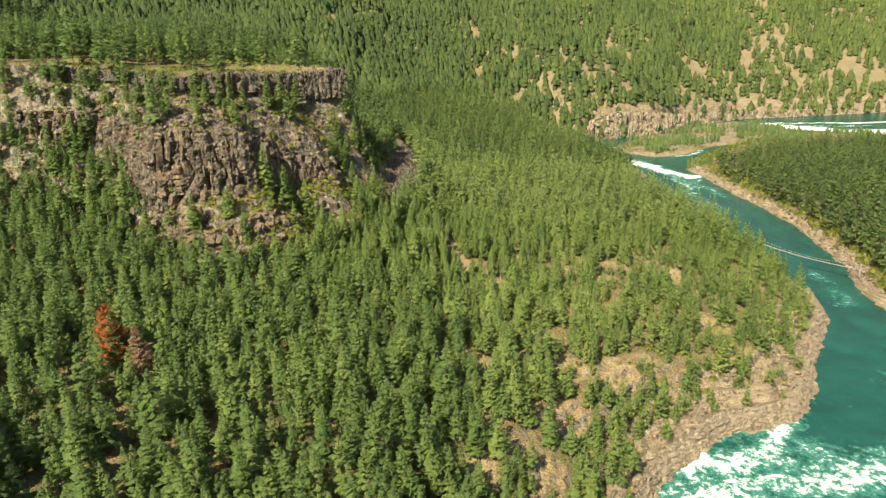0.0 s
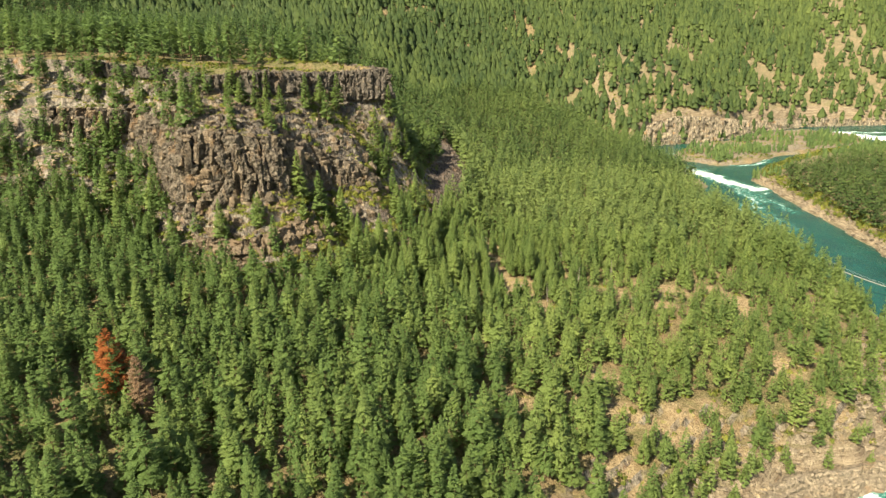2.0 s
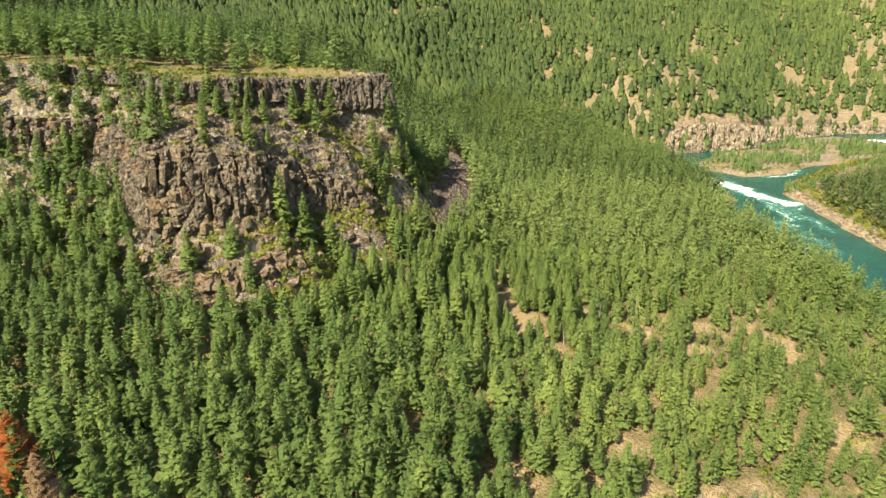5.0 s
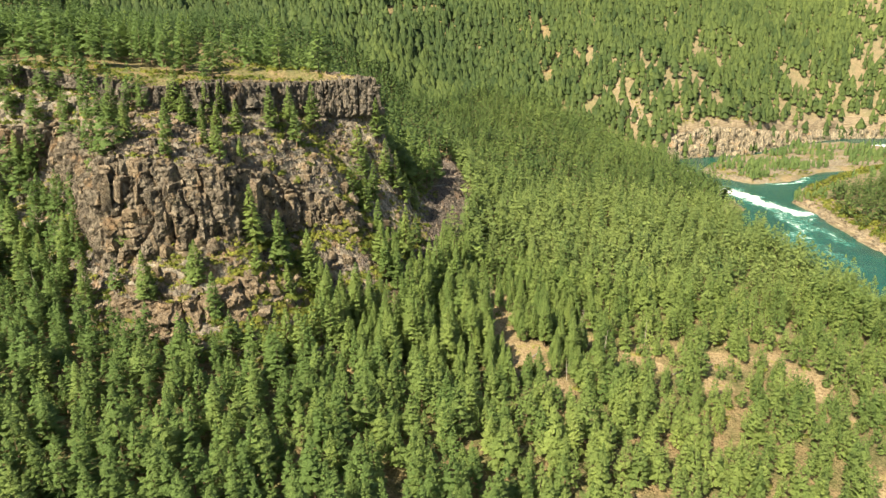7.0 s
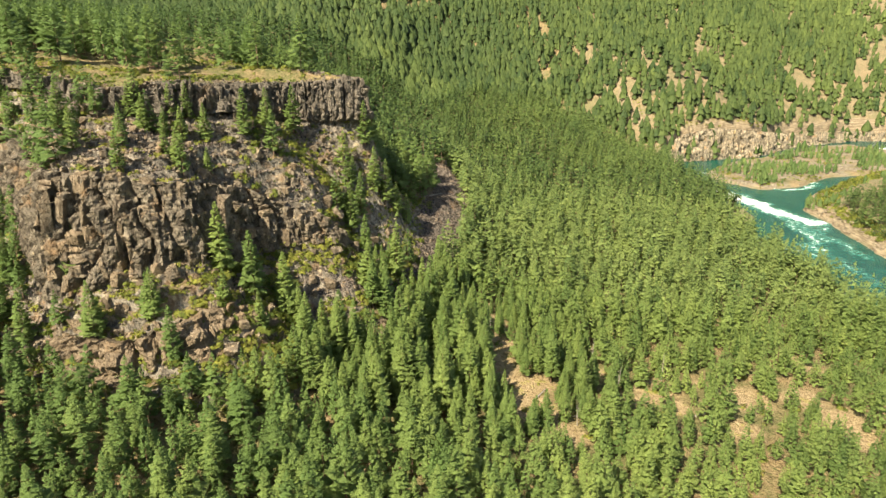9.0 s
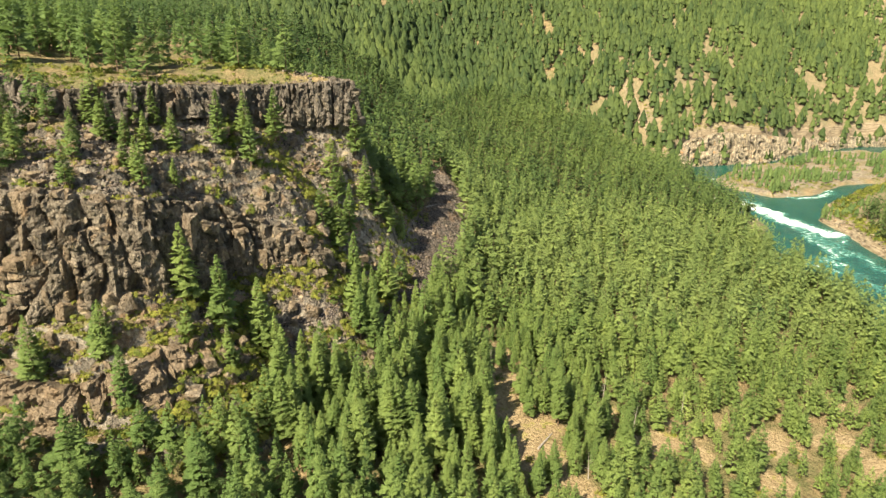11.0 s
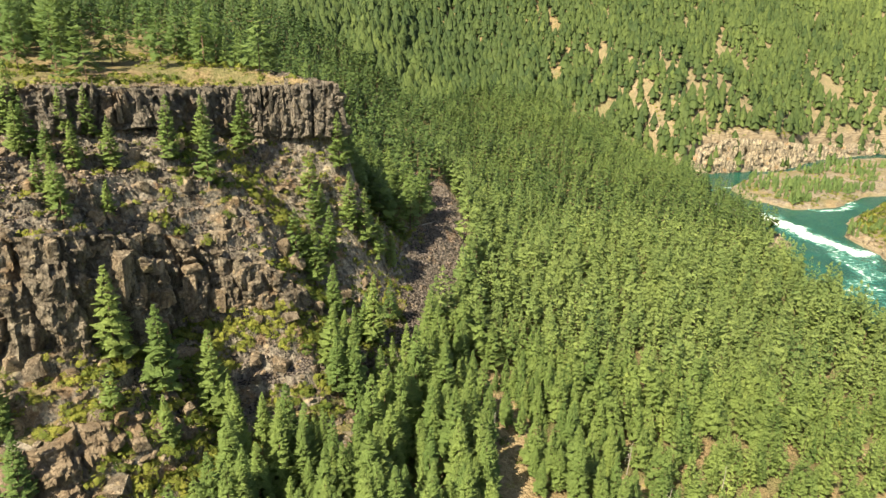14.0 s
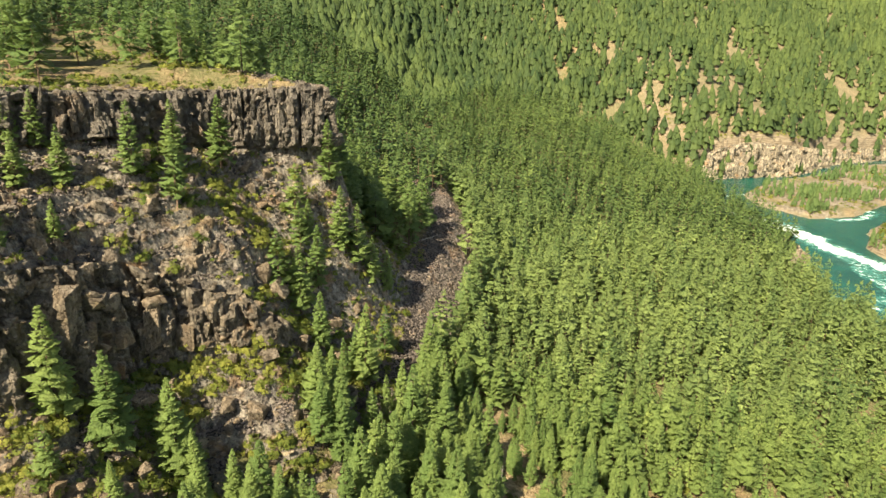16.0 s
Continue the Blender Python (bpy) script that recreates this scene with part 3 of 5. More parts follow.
def scatter(name, shapes, x, y, z, size_xy, size_z, tint, mats, label, category, rng, tilt=0.0, shape_mats=None, soft=False):
    """Many copies of the shapes joined into one object that nobody could count."""
    pick = rng.integers(0, len(shapes), len(x))
    turn = rng.uniform(0, 2 * np.pi, len(x))
    V, F, T, M, N, base = [], [], [], [], [], 0
    for k, (v, f) in enumerate(shapes):
        w = np.flatnonzero(pick == k)
        if not len(w):
            continue
        c, s = np.cos(turn[w])[:, None], np.sin(turn[w])[:, None]
        if soft:
            nv, f = outward(v, f)
            N.append(np.stack([nv[None, :, 0] * c - nv[None, :, 1] * s, nv[None, :, 0] * s + nv[None, :, 1] * c, np.broadcast_to(nv[None, :, 2], (len(w), len(v)))], -1).reshape(-1, 3))
        px = (v[None, :, 0] * c - v[None, :, 1] * s) * size_xy[w][:, None]
        py = (v[None, :, 0] * s + v[None, :, 1] * c) * size_xy[w][:, None]
        pz = v[None, :, 2] * size_z[w][:, None]
        if tilt:
            px = px + pz * rng.normal(0, tilt, len(w))[:, None]
            py = py + pz * rng.normal(0, tilt, len(w))[:, None]
        P = np.stack([px + x[w][:, None], py + y[w][:, None], pz + z[w][:, None]], -1)
        V.append(P.reshape(-1, 3))
        F.append((f[None] + (base + np.arange(len(w)) * len(v))[:, None, None]).reshape(-1, f.shape[1]))
        T.append(np.repeat(tint[w], len(v)))
        if shape_mats:
            M.append(np.tile(shape_mats[k], len(w)))
        base += len(w) * len(v)
    me = mesh_from(name, np.concatenate(V), np.concatenate(F), mats, np.concatenate(M) if M else None, smooth=soft)
    paint(me, "tint", np.concatenate(T))
    if soft:
        me.normals_split_custom_set_from_vertices(np.concatenate(N).tolist())
    return tagged(new(name, me), label, category, kind="stuff")


def with_stem(crown, trunk):
    v = np.concatenate([crown[0], trunk[0]])
    f = np.concatenate([crown[1], trunk[1] + len(crown[0])])
    return (v, f), np.r_[np.zeros(len(crown[1]), int), np.ones(len(trunk[1]), int)]


def tree_set(seed, whorls, blades, count, radius=0.20, broad=1.0):
    made = [with_stem(conifer(seed + k, whorls, blades, radius * (0.82 + 0.36 * (k % 4) / 3), 0.10 + 0.06 * (k % 3), 0.24 + 0.07 * (k % 3), 0.74 + 0.09 * (k % 4), broad),
                      stem(0.011, 0.7, 3)) for k in range(count)]
    return [m[0] for m in made], [m[1] for m in made]


def tiered(seed, tiers, sides, radius):
    """A far conifer: ragged skirts of foliage one above the other."""
    g = np.random.default_rng(seed)
    V, F, base = [], [], 0
    for k in range(tiers):
        t = k / tiers
        r = radius * (1 - t) ** 0.7 * min(1, 0.75 + 1.2 * t) * g.uniform(0.8, 1.2)
        n = sides * 2
        a = (np.arange(n) + g.uniform(-0.3, 0.3, n)) * 2 * np.pi / n + g.uniform(0, 6)
        rr = r * np.where(np.arange(n) % 2, 1.15, 0.66) * g.uniform(0.7, 1.3, n)
        z0 = 0.12 + 0.86 * t
        rim_ = np.stack([rr * np.cos(a), rr * np.sin(a), z0 + g.uniform(-0.06, 0.06, n)], 1)
        V.append(np.concatenate([rim_, [(g.normal(0, 0.012), g.normal(0, 0.012), min(1.0, z0 + 1.9 / tiers * 0.86 + 0.05))]]))
        i = np.arange(n)
        F.append(np.stack([i, (i + 1) % n, np.full(n, n)], 1) + base)
        base += n + 1
    return np.concatenate(V), np.concatenate(F)


def tiered_set(seed, tiers, sides, count, radius):
    made = [with_stem(tiered(seed + k, tiers, sides, radius * (0.8 + 0.4 * (k % 4) / 3)), stem(0.012, 0.5, 3)) for k in range(count)]
    return [m[0] for m in made], [m[1] for m in made]


def forest_points(x0, x1, y0, y1, pitch, rng):
    mid, half = ((x0 + x1) / 2, (y0 + y1) / 2), math.hypot(x1 - x0, y1 - y0) / 2 + pitch
    ga, gb = np.meshgrid(np.arange(-half, half, pitch), np.arange(-half, half, pitch))
    cx, cy = mid[0] + 0.84 * ga - 0.54 * gb, mid[1] + 0.54 * ga + 0.84 * gb
    x = cx.ravel() + rng.uniform(-0.62, 0.62, cx.size) * pitch
    y = cy.ravel() + rng.uniform(-0.62, 0.62, cx.size) * pitch
    ok_ = (x > x0) & (x < x1) & (y > y0) & (y < y1)
    return x[ok_], y[ok_]


rng = np.random.default_rng(7)

# valley floor
vx, vy = forest_points(-330, 225, 62, 900, 4.9, rng)
main, up = inside(vx, vy, MAIN_LAND), inside(vx, vy, SLOPES)
bank_d, _ = along(vx, vy, BANK)
foot_d, (_, foot_rock) = along(vx, vy, FOOT)
keep = main & ~up & (bank_d > np.where(vy > 300, 4, 6))
chance = np.where(bank_d < 30, 0.70 + 0.30 * step(bank_d, 9, 20) * step(rough(vx, vy, 18, 101), -0.9, -0.1), 1.0)
sight_shrink = np.ones(vx.shape)
for cx, cy, r in CLEARINGS:
    d = np.hypot(vx - cx, vy - cy) + 2.5 * value_noise(vx, vy, 6, 103)
    chance = chance * np.where(d < r * (1.0 if cx < 50 else 0.85), 0.05, 1)
    # trees between the camera and open ground are shrunk to fit its view
    sight_shrink = np.where((np.abs(vx - cx) < r) & (vy < cy) & (vy > cy - r - 14) & (vx > 20), np.minimum(sight_shrink, 0.72), sight_shrink)
below = (foot_rock > 3) & (vx < -14) & (vx > -94)
chance = np.where(below & (foot_d < 27), 0.06, chance)
chance = np.where(below & (foot_d < 6), 0.0, chance)
chance = np.where((vx < -100) & (vy > 215), chance * 0.95, chance)
chance = np.where((vx > 60) & (vy < 300), chance * np.where(rough(vx, vy, 26, 105) > 0.5, 0.7, 1.0), chance)
chance = np.where(land(vx, vy)[1] > 0.3, 0.0, chance) * (1 - 0.25 * step(vy, 360, 480))
keep &= (rng.uniform(size=vx.size) < chance) & (vx > -0.72 * (vy + 24) - 45)
vx, vy = vx[keep], vy[keep]
# trees in the left ravine carry its shade as a darker tint
v_tint = np.clip(0.31 + 0.15 * rough(vx, vy, 45, 107, 2) + 0.0022 * np.clip(vx - 10, -80, 80) + rng.normal(0, 0.15, vx.size) - 0.22 * step(-vx, 85, 110) * step(vy, 190, 230), 0.0, 1.0)
v_size = 13.6 + 1.8 * rough(vx, vy, 30, 109, 2) + rng.normal(0, 2.6, vx.size)
v_size = v_size * (1 + 0.2 * step(vy, 340, 430)) * (1 - 0.24 * step(vx, 40, 80) * (1 - step(vy, 310, 340))) * sight_shrink[keep]
v_size = v_size * np.where((vy > 300) & (vx > 120) & (bank_d[keep] < 30), 1.2, 1.0)
v_size = v_size * np.where((vx > -45) & (vx < 24) & (vy > 255), 1.25, np.where((vx >= 24) & (vy > 270), 1.12, 1.0))
v_size = np.clip(v_size, 5.0, 23)
v_size = np.where((np.hypot(vx + 75, vy - 128) < 17) & (vy < 150), v_size * 0.85, v_size)
vz = height(vx, vy) - 0.2

# the stretch below the cliff is built tree by tree
order = np.argsort(np.hypot((vx - 5) * 0.8, vy - 292))
single, rest = order[:250], order[250:]

near_set, near_mats = tree_set(200, 14, 9, 14, 0.242, 1.06)
mid_set, mid_mats = tree_set(300, 11, 7, 12, 0.242, 1.1)
far_set, far_mats = tree_set(400, 8, 6, 12, 0.235, 1.15)
distant_set, distant_mats = tiered_set(450, 3, 5, 12, 0.25)


def plant(name, label, sel_x, sel_y, sel_z, size, tint, shapes, mats_idx, leaf=None):
    wide = size * rng.uniform(0.85, 1.2, len(size))
    return scatter(name, shapes, sel_x, sel_y, sel_z, wide, size, tint, [leaf or NEEDLES, BARK], label, "forest", rng, 0.012, mats_idx, True)


close = rest[vy[rest] < 350]
back = rest[(vy[rest] >= 350) & (vy[rest] < 520)]
deep = rest[vy[rest] >= 520]
plant("valley_forest", "dense green conifer forest on the valley floor", vx[close], vy[close], vz[close], v_size[close], v_tint[close], near_set, near_mats)
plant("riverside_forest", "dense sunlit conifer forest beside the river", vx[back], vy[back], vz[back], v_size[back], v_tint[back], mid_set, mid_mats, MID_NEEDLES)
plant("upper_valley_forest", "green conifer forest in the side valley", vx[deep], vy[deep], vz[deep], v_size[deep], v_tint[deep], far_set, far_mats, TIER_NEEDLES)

# the forest goes on behind the start of the flight
ox, oy = forest_points(-190, 70, -150, 62, 7.5, rng)
o_ok = inside(ox, oy, MAIN_LAND) & (along(ox, oy, BANK)[0] > 10)
ox, oy = ox[o_ok], oy[o_ok]
o_size = np.clip(18 + rng.normal(0, 3.0, ox.size), 9, 25)
plant("lower_valley_forest", "green conifer forest further down the valley", ox, oy, height(ox, oy) - 0.2, o_size, np.clip(0.33 + rng.normal(0, 0.14, ox.size), 0, 1), distant_set, distant_mats, TIER_NEEDLES)

# mountainside and plateau
mx, my = forest_points(-430, 1000, 262, 1420, 6.6, rng)
m_up, m_high = inside(mx, my, SLOPES), inside(mx, my, UPLAND)
m_foot, (_, m_rock) = along(mx, my, FOOT)
m_brink, (_, m_rim) = along(mx, my, BRINK)
seen = (mx < (my + 24) * 0.81 + 25) & (mx > -(my + 24) * 0.60 - 30)
patch = rough(mx, my, 60, 121, 3) + 0.5 * value_noise(mx, my, 14, 125)
chance = np.full(mx.shape, 0.95)
chance = chance * np.where(mx > 120, 0.40 + 0.60 * step(patch, -0.5, 0.1), 1)
chance = chance * (1 - 0.55 * step(mx, 150, 260) * (1 - step(m_foot + 30 * patch, 60, 170)))
chance = np.where((np.hypot((mx - 546) * 0.7, (my - 1065) * 1.6) + 12 * patch < 26) | (np.hypot(mx - 690, (my - 1075) * 1.5) + 12 * patch < 26), 0.08, chance)
chance = np.where((mx > 120) & (m_foot < 24), 0.6, chance)
chance = np.where((mx > 300) & (patch < 0.0), chance * 0.55, chance)
chance = np.where(m_high & (mx < 0) & (m_brink < 45), 0.14 + 0.50 * step(m_brink, 10, 85) + 0.15 * rough(mx, my, 15, 127, 2), chance)
chance = np.where(m_high & (mx < 0) & (m_brink < 5), 0.12, chance)
on_cliff = ~m_high & (mx < -35) & (my < 372) & (m_rock > 3)
chance = np.where(on_cliff, 0.07, chance)
chance = np.where(~m_high & (mx >= -35) & (mx < 2) & (my < 380), 0.10, chance)
chance = np.where(on_cliff & (mx < -98), 0.85, chance)
m_talus = land(mx, my)[1]
chance = np.where((m_talus > 0.3) & (mx > -60) & (my < 480), 0.0, chance)
sel = m_up & seen & ((m_foot > 4) | (mx > 0)) & (rng.uniform(size=mx.size) < chance)
mx, my = mx[sel], my[sel]
mz = height(mx, my) - 0.3
low = mz < 140 + 0.075 * np.hypot(mx, my)
mx, my, mz = mx[low], my[low], mz[low]
m_size = np.clip(19.5 + 2 * rough(mx, my, 50, 131, 2) + rng.normal(0, 3.2, mx.size), 8, 28)
m_size = np.where((my < 372) & (mx < 5) & ~inside(mx, my, UPLAND), m_size * 0.68, m_size)
m_tint = np.clip(0.10 + 0.13 * rough(mx, my, 70, 133, 2) + 0.0004 * mx + rng.normal(0, 0.12, mx.size), 0.03, 0.9)
near_m = (my < 430) & (mx < 10)
m_tint = np.where((my < 430) & (mx < 10), np.clip(m_tint - 0.06, 0, 1), m_tint)
# side flank: sunlight added to the trees through a lighter tint
m_tint = np.where((my < 800) & (mx < 130) & (mx > -75), np.clip(m_tint + 0.16, 0, 1), m_tint)
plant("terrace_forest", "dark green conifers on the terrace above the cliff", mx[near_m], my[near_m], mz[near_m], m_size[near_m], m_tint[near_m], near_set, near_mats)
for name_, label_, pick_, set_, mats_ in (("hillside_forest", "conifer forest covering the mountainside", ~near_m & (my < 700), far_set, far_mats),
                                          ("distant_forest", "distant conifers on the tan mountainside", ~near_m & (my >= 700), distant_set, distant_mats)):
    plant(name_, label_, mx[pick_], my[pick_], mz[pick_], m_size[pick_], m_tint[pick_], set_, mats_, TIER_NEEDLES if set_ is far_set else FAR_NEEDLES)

# island
ix, iy = forest_points(232, 600, 180, 680, 5.8, rng)
isle_in = inside(ix, iy, ISLAND)
i_edge, _ = along(ix, iy, ISLAND)
sel = isle_in & (i_edge > 9) & (iy < np.minimum(575 + 0.65 * (ix - 299), 655)) & (ix < (iy + 24) * 0.86 + 25) & (rng.uniform(size=ix.size) < np.where(i_edge < 22, 0.5, 0.95))
ix, iy = ix[sel], iy[sel]
i_size = np.clip(17.5 + rng.normal(0, 2.8, ix.size), 7, 24) * (1 - 0.2 * step(iy, 480, 600))
i_tint = np.clip(0.10 + 0.15 * rough(ix, iy, 40, 141, 2) + rng.normal(0, 0.12, ix.size), 0.03, 0.9)
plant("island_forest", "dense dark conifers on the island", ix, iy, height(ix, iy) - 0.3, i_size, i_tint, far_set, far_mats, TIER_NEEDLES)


# low trees on the gravel bar and the head of the island
sx, sy = forest_points(255, 640, 560, 860, 4.6, rng)
s_ok = (inside(sx, sy, BAR) | inside(sx, sy, ISLAND)) & ~inside(sx, sy, MAIN_LAND) & (sy > np.minimum(575 + 0.65 * (sx - 299), 655))
s_ok &= (along(sx, sy, np.vstack([BAR, BAR[:1]]))[0] > 4) & (rough(sx * 0.35 + sy * 0.2, sy, 16, 143, 2) > 0.18) & (rng.uniform(size=sx.size) < 0.8)
sx, sy = sx[s_ok], sy[s_ok]
s_size = np.clip(5.5 + 2.5 * rough(sx, sy, 30, 145) + rng.normal(0, 1.5, sx.size), 2.5, 11)
plant("bar_thicket", "low green trees and willows on the gravel bar", sx, sy, height(sx, sy) - 0.2, s_size * 1.25, np.clip(0.2 + rng.normal(0, 0.15, sx.size), 0, 1), distant_set, distant_mats, MID_NEEDLES)


# single trees
def empty(name, label, category, group="", kind=""):
    return tagged(new(name), label, category, group, kind)


def mesh_part(name, me, parent, label=""):
    ob = new(name, me)
    ob.parent = parent
    if label:
        tagged(ob, label)
    return ob


def part(name, bm, mat, parent, label=""):
    me = bpy.data.meshes.new(name)
    bm.to_mesh(me)
    bm.free()
    me.materials.append(mat)
    return mesh_part(name, me, parent, label)


def trunk_mesh(seed, h, r):
    """A tapered, slightly bent trunk with a few bare limbs."""
    g = np.random.default_rng(seed)
    bm = bmesh.new()
    rings, sides = 6, 7
    bend = g.normal(0, 0.12, 2)
    loops = []
    for k in range(rings):
        t = k / (rings - 1)
        rad = r * (1 - 0.9 * t) * (1.25 if k == 0 else 1)
        loops.append([bm.verts.new((bend[0] * t * t + rad * math.cos(a * 6.2832 / sides), bend[1] * t * t + rad * math.sin(a * 6.2832 / sides), h * 0.9 * t - 0.3)) for a in range(sides)])
    for a, b in zip(loops[:-1], loops[1:]):
        for k in range(sides):
            bm.faces.new((a[k], a[(k + 1) % sides], b[(k + 1) % sides], b[k]))
    for _ in range(7):
        z, ang, ln = g.uniform(0.10, 0.35) * h, g.uniform(0, 6.28), g.uniform(0.8, 1.8)
        c, s = math.cos(ang), math.sin(ang)
        base = [bm.verts.new((c * 0.1 + dx, s * 0.1 + dy, z + dz)) for dx, dy, dz in ((-s * 0.05, c * 0.05, 0), (s * 0.05, -c * 0.05, 0), (0, 0, 0.08))]
        tip = bm.verts.new((c * ln, s * ln, z - 0.15 * ln))
        for k in range(3):
            bm.faces.new((base[k], base[(k + 1) % 3], tip))
    return bm


def single_tree(seed, h, leaf, label, whorls=24, blades=10, radius=0.19, group="", power=0.7, start=0.12, tint=0.45, bark=BARK):
    root = empty("conifer", label, "conifer tree", group)
    part("trunk", trunk_mesh(seed, h, h * 0.011), bark, root)
    v, f = conifer(seed, whorls, blades, radius, start, 0.30, power)
    nv, f = outward(v, f)
    me = mesh_from("crown", v * (h, h, h), f, [leaf], smooth=True)
    me.normals_split_custom_set_from_vertices(nv.tolist())
    paint(me, "tint", np.full(len(v), tint))
    mesh_part("crown", me, root)
    return root


LABEL = "tall green conifer standing in the forest below the cliff"
kinds = [single_tree(500 + k, 19.0, NEEDLES, LABEL, 28, 11, 0.19 + 0.014 * (k % 4), "trees below the cliff", 0.72 + 0.07 * (k % 4), 0.06 + 0.05 * (k % 3), 0.20 + 0.05 * (k % 5)) for k in range(8)]


def set_tree(kind, x, y, z, h, turn, wide=1.0):
    s = h / 19.0
    ob = copy_thing(kind, Matrix.Identity(4))
    ob.matrix_basis = Matrix.LocRotScale((x, y, z), Euler((random.gauss(0, 0.012), random.gauss(0, 0.012), turn)), (s * wide, s * wide, s))
    return ob


for n, k in enumerate(single):
    kind = kinds[n % 8]
    if n < 8:
        s = v_size[k] / 19.0
        kind.matrix_basis = Matrix.LocRotScale((vx[k], vy[k], vz[k]), None, (s, s, s))
    else:
        set_tree(kind, vx[k], vy[k], vz[k], v_size[k], random.uniform(0, 6.28), random.uniform(0.85, 1.15))

# trees on the cliff and its benches: x, y, height
RIM_TREES = [(-60, 318, 17), (-55, 329, 17), (-49, 342, 19), (-81, 309, 12), (-77, 312, 13), (-132, 297, 9), (-107, 291, 17), (-75, 301, 12), (-90, 305, 17), (-66, 296, 9), (-88, 288, 11),
             (-74, 285, 9), (-101, 300, 10), (-116, 262, 16), (-129, 261, 18), (-141, 278, 20), (-159, 273, 18), (-144, 266, 20), (-141, 239, 20), (-110, 280, 13)]
FOOT_TREES = [(-57, 274, 22), (-49, 277, 22), (-41, 283, 22), (-18, 306, 19), (-24, 338, 18), (-20, 350, 19), (-12, 355, 15), (-24, 357, 18), (-28, 345, 12), (-22, 364, 16), (-16, 313, 15),
              (-27, 330, 19), (-21, 326, 16), (-18, 394, 17), (-26, 407, 16), (-93, 264, 18), (-96, 276, 13), (-82, 272, 12), (-70, 255, 15), (-84, 250, 17), (-63, 248, 16), (-104, 252, 16)]
LEDGE_TREES = [(-92, 304, 12), (-97, 264, 17), (-150, 302, 14), (-144, 299, 15), (-85, 298, 13), (-70, 308, 13), (-108, 274, 15), (-79, 298, 10), (-70, 284, 13), (-16, 353, 18), (-8, 361, 14),
               (-16, 299, 18), (-136, 312, 12), (-119, 271, 17), (-125, 266, 18), (-112, 248, 17), (-134, 273, 16)]
CLIFF_TREES = RIM_TREES + FOOT_TREES + LEDGE_TREES
c_tree = np.array(CLIFF_TREES)
c_z = height(c_tree[:, 0], c_tree[:, 1])
for n, ((x, y, h), z) in enumerate(zip(CLIFF_TREES, c_z)):
    ob = set_tree(kinds[n % 8], x, y, z - 0.4, h, random.uniform(0, 6.28), 1.12)
    tagged(ob, "dark green conifer rooted on a basalt ledge", "conifer tree", "trees on the cliff")

# two dead trees in the valley forest
for x, y, top, leaf, label, r in ((-79.5, 147, 66, DEAD_RED, "dead conifer with rust-red needles among green trees", 0.31),
                                  (-69, 138, 63.5, DEAD_GREY, "bare grey-brown dead conifer beside the red one", 0.26)):
    z = float(height(x, y)[0])
    ob = single_tree(700 + int(r * 100), top - z, leaf, label, 22, 10, r, "", 0.6, 0.15, 0.5, GREY_WOOD)
    ob.location = (x, y, z - 0.2)


# ---------------- rock ----------------
def hull(points, mat=None, name="rock"):
    bm = bmesh.new()
    for p in points:
        bm.verts.new(p)
    got = bmesh.ops.convex_hull(bm, input=bm.verts)
    bmesh.ops.delete(bm, geom=[g for g in got["geom_interior"] if isinstance(g, bmesh.types.BMVert)], context="VERTS")
    bmesh.ops.recalc_face_normals(bm, faces=bm.faces)
    bmesh.ops.triangulate(bm, faces=bm.faces)
    return bm


def arrays(bm):
    bm.verts.index_update()
    v = np.array([w.co[:] for w in bm.verts])
    f = np.array([[w.index for w in q.verts] for q in bm.faces])
    bm.free()
    return v, f


def boulder(seed, count=13, flat=0.75):
    g = np.random.default_rng(seed)
    p = g.normal(size=(count, 3))
    p /= np.linalg.norm(p, axis=1)[:, None]
    return hull(p * g.uniform(0.42, 0.58, (count, 1)) * (1, g.uniform(0.7, 1), flat))


def slope_at(x, y, d=0.8):
    gx_ = (height(x + d, y) - height(x - d, y)) / (2 * d)
    gy_ = (height(x, y + d) - height(x, y - d)) / (2 * d)
    return gx_, gy_, np.hypot(gx_, gy_)


def thin(x, y, gap):
    """Indices of points no two of which lie closer than the gap."""
    taken, keep_ = {}, []
    for n, (a, b) in enumerate(zip(x, y)):
        g = gap[n] if hasattr(gap, "__len__") else gap
        ca, cb = int(a // 3), int(b // 3)
        if all((a - p) ** 2 + (b - q) ** 2 > g * g for i in range(ca - 1, ca + 2) for j in range(cb - 1, cb + 2) for p, q in taken.get((i, j), ())):
            taken.setdefault((ca, cb), []).append((a, b))
            keep_.append(n)
    return np.array(keep_)


cliff = empty("cliff", "stepped grey-brown basalt cliff with columnar rim above the forest", "cliff", kind="structure")


def smooth_line(line, pitch, rounds=6):
    """A polyline resampled at an even pitch, with its corners eased. Columns past x, y go along."""
    run = np.r_[0, np.cumsum(np.hypot(*np.diff(line[:, :2], axis=0).T))]
    at = np.arange(0, run[-1], pitch)
    out = np.stack([np.interp(at, run, line[:, k]) for k in range(line.shape[1])], 1)
    for _ in range(rounds * int(max(1, 2 / pitch))):
        out[1:-1] = 0.25 * out[:-2] + 0.5 * out[1:-1] + 0.25 * out[2:]
    return at, out


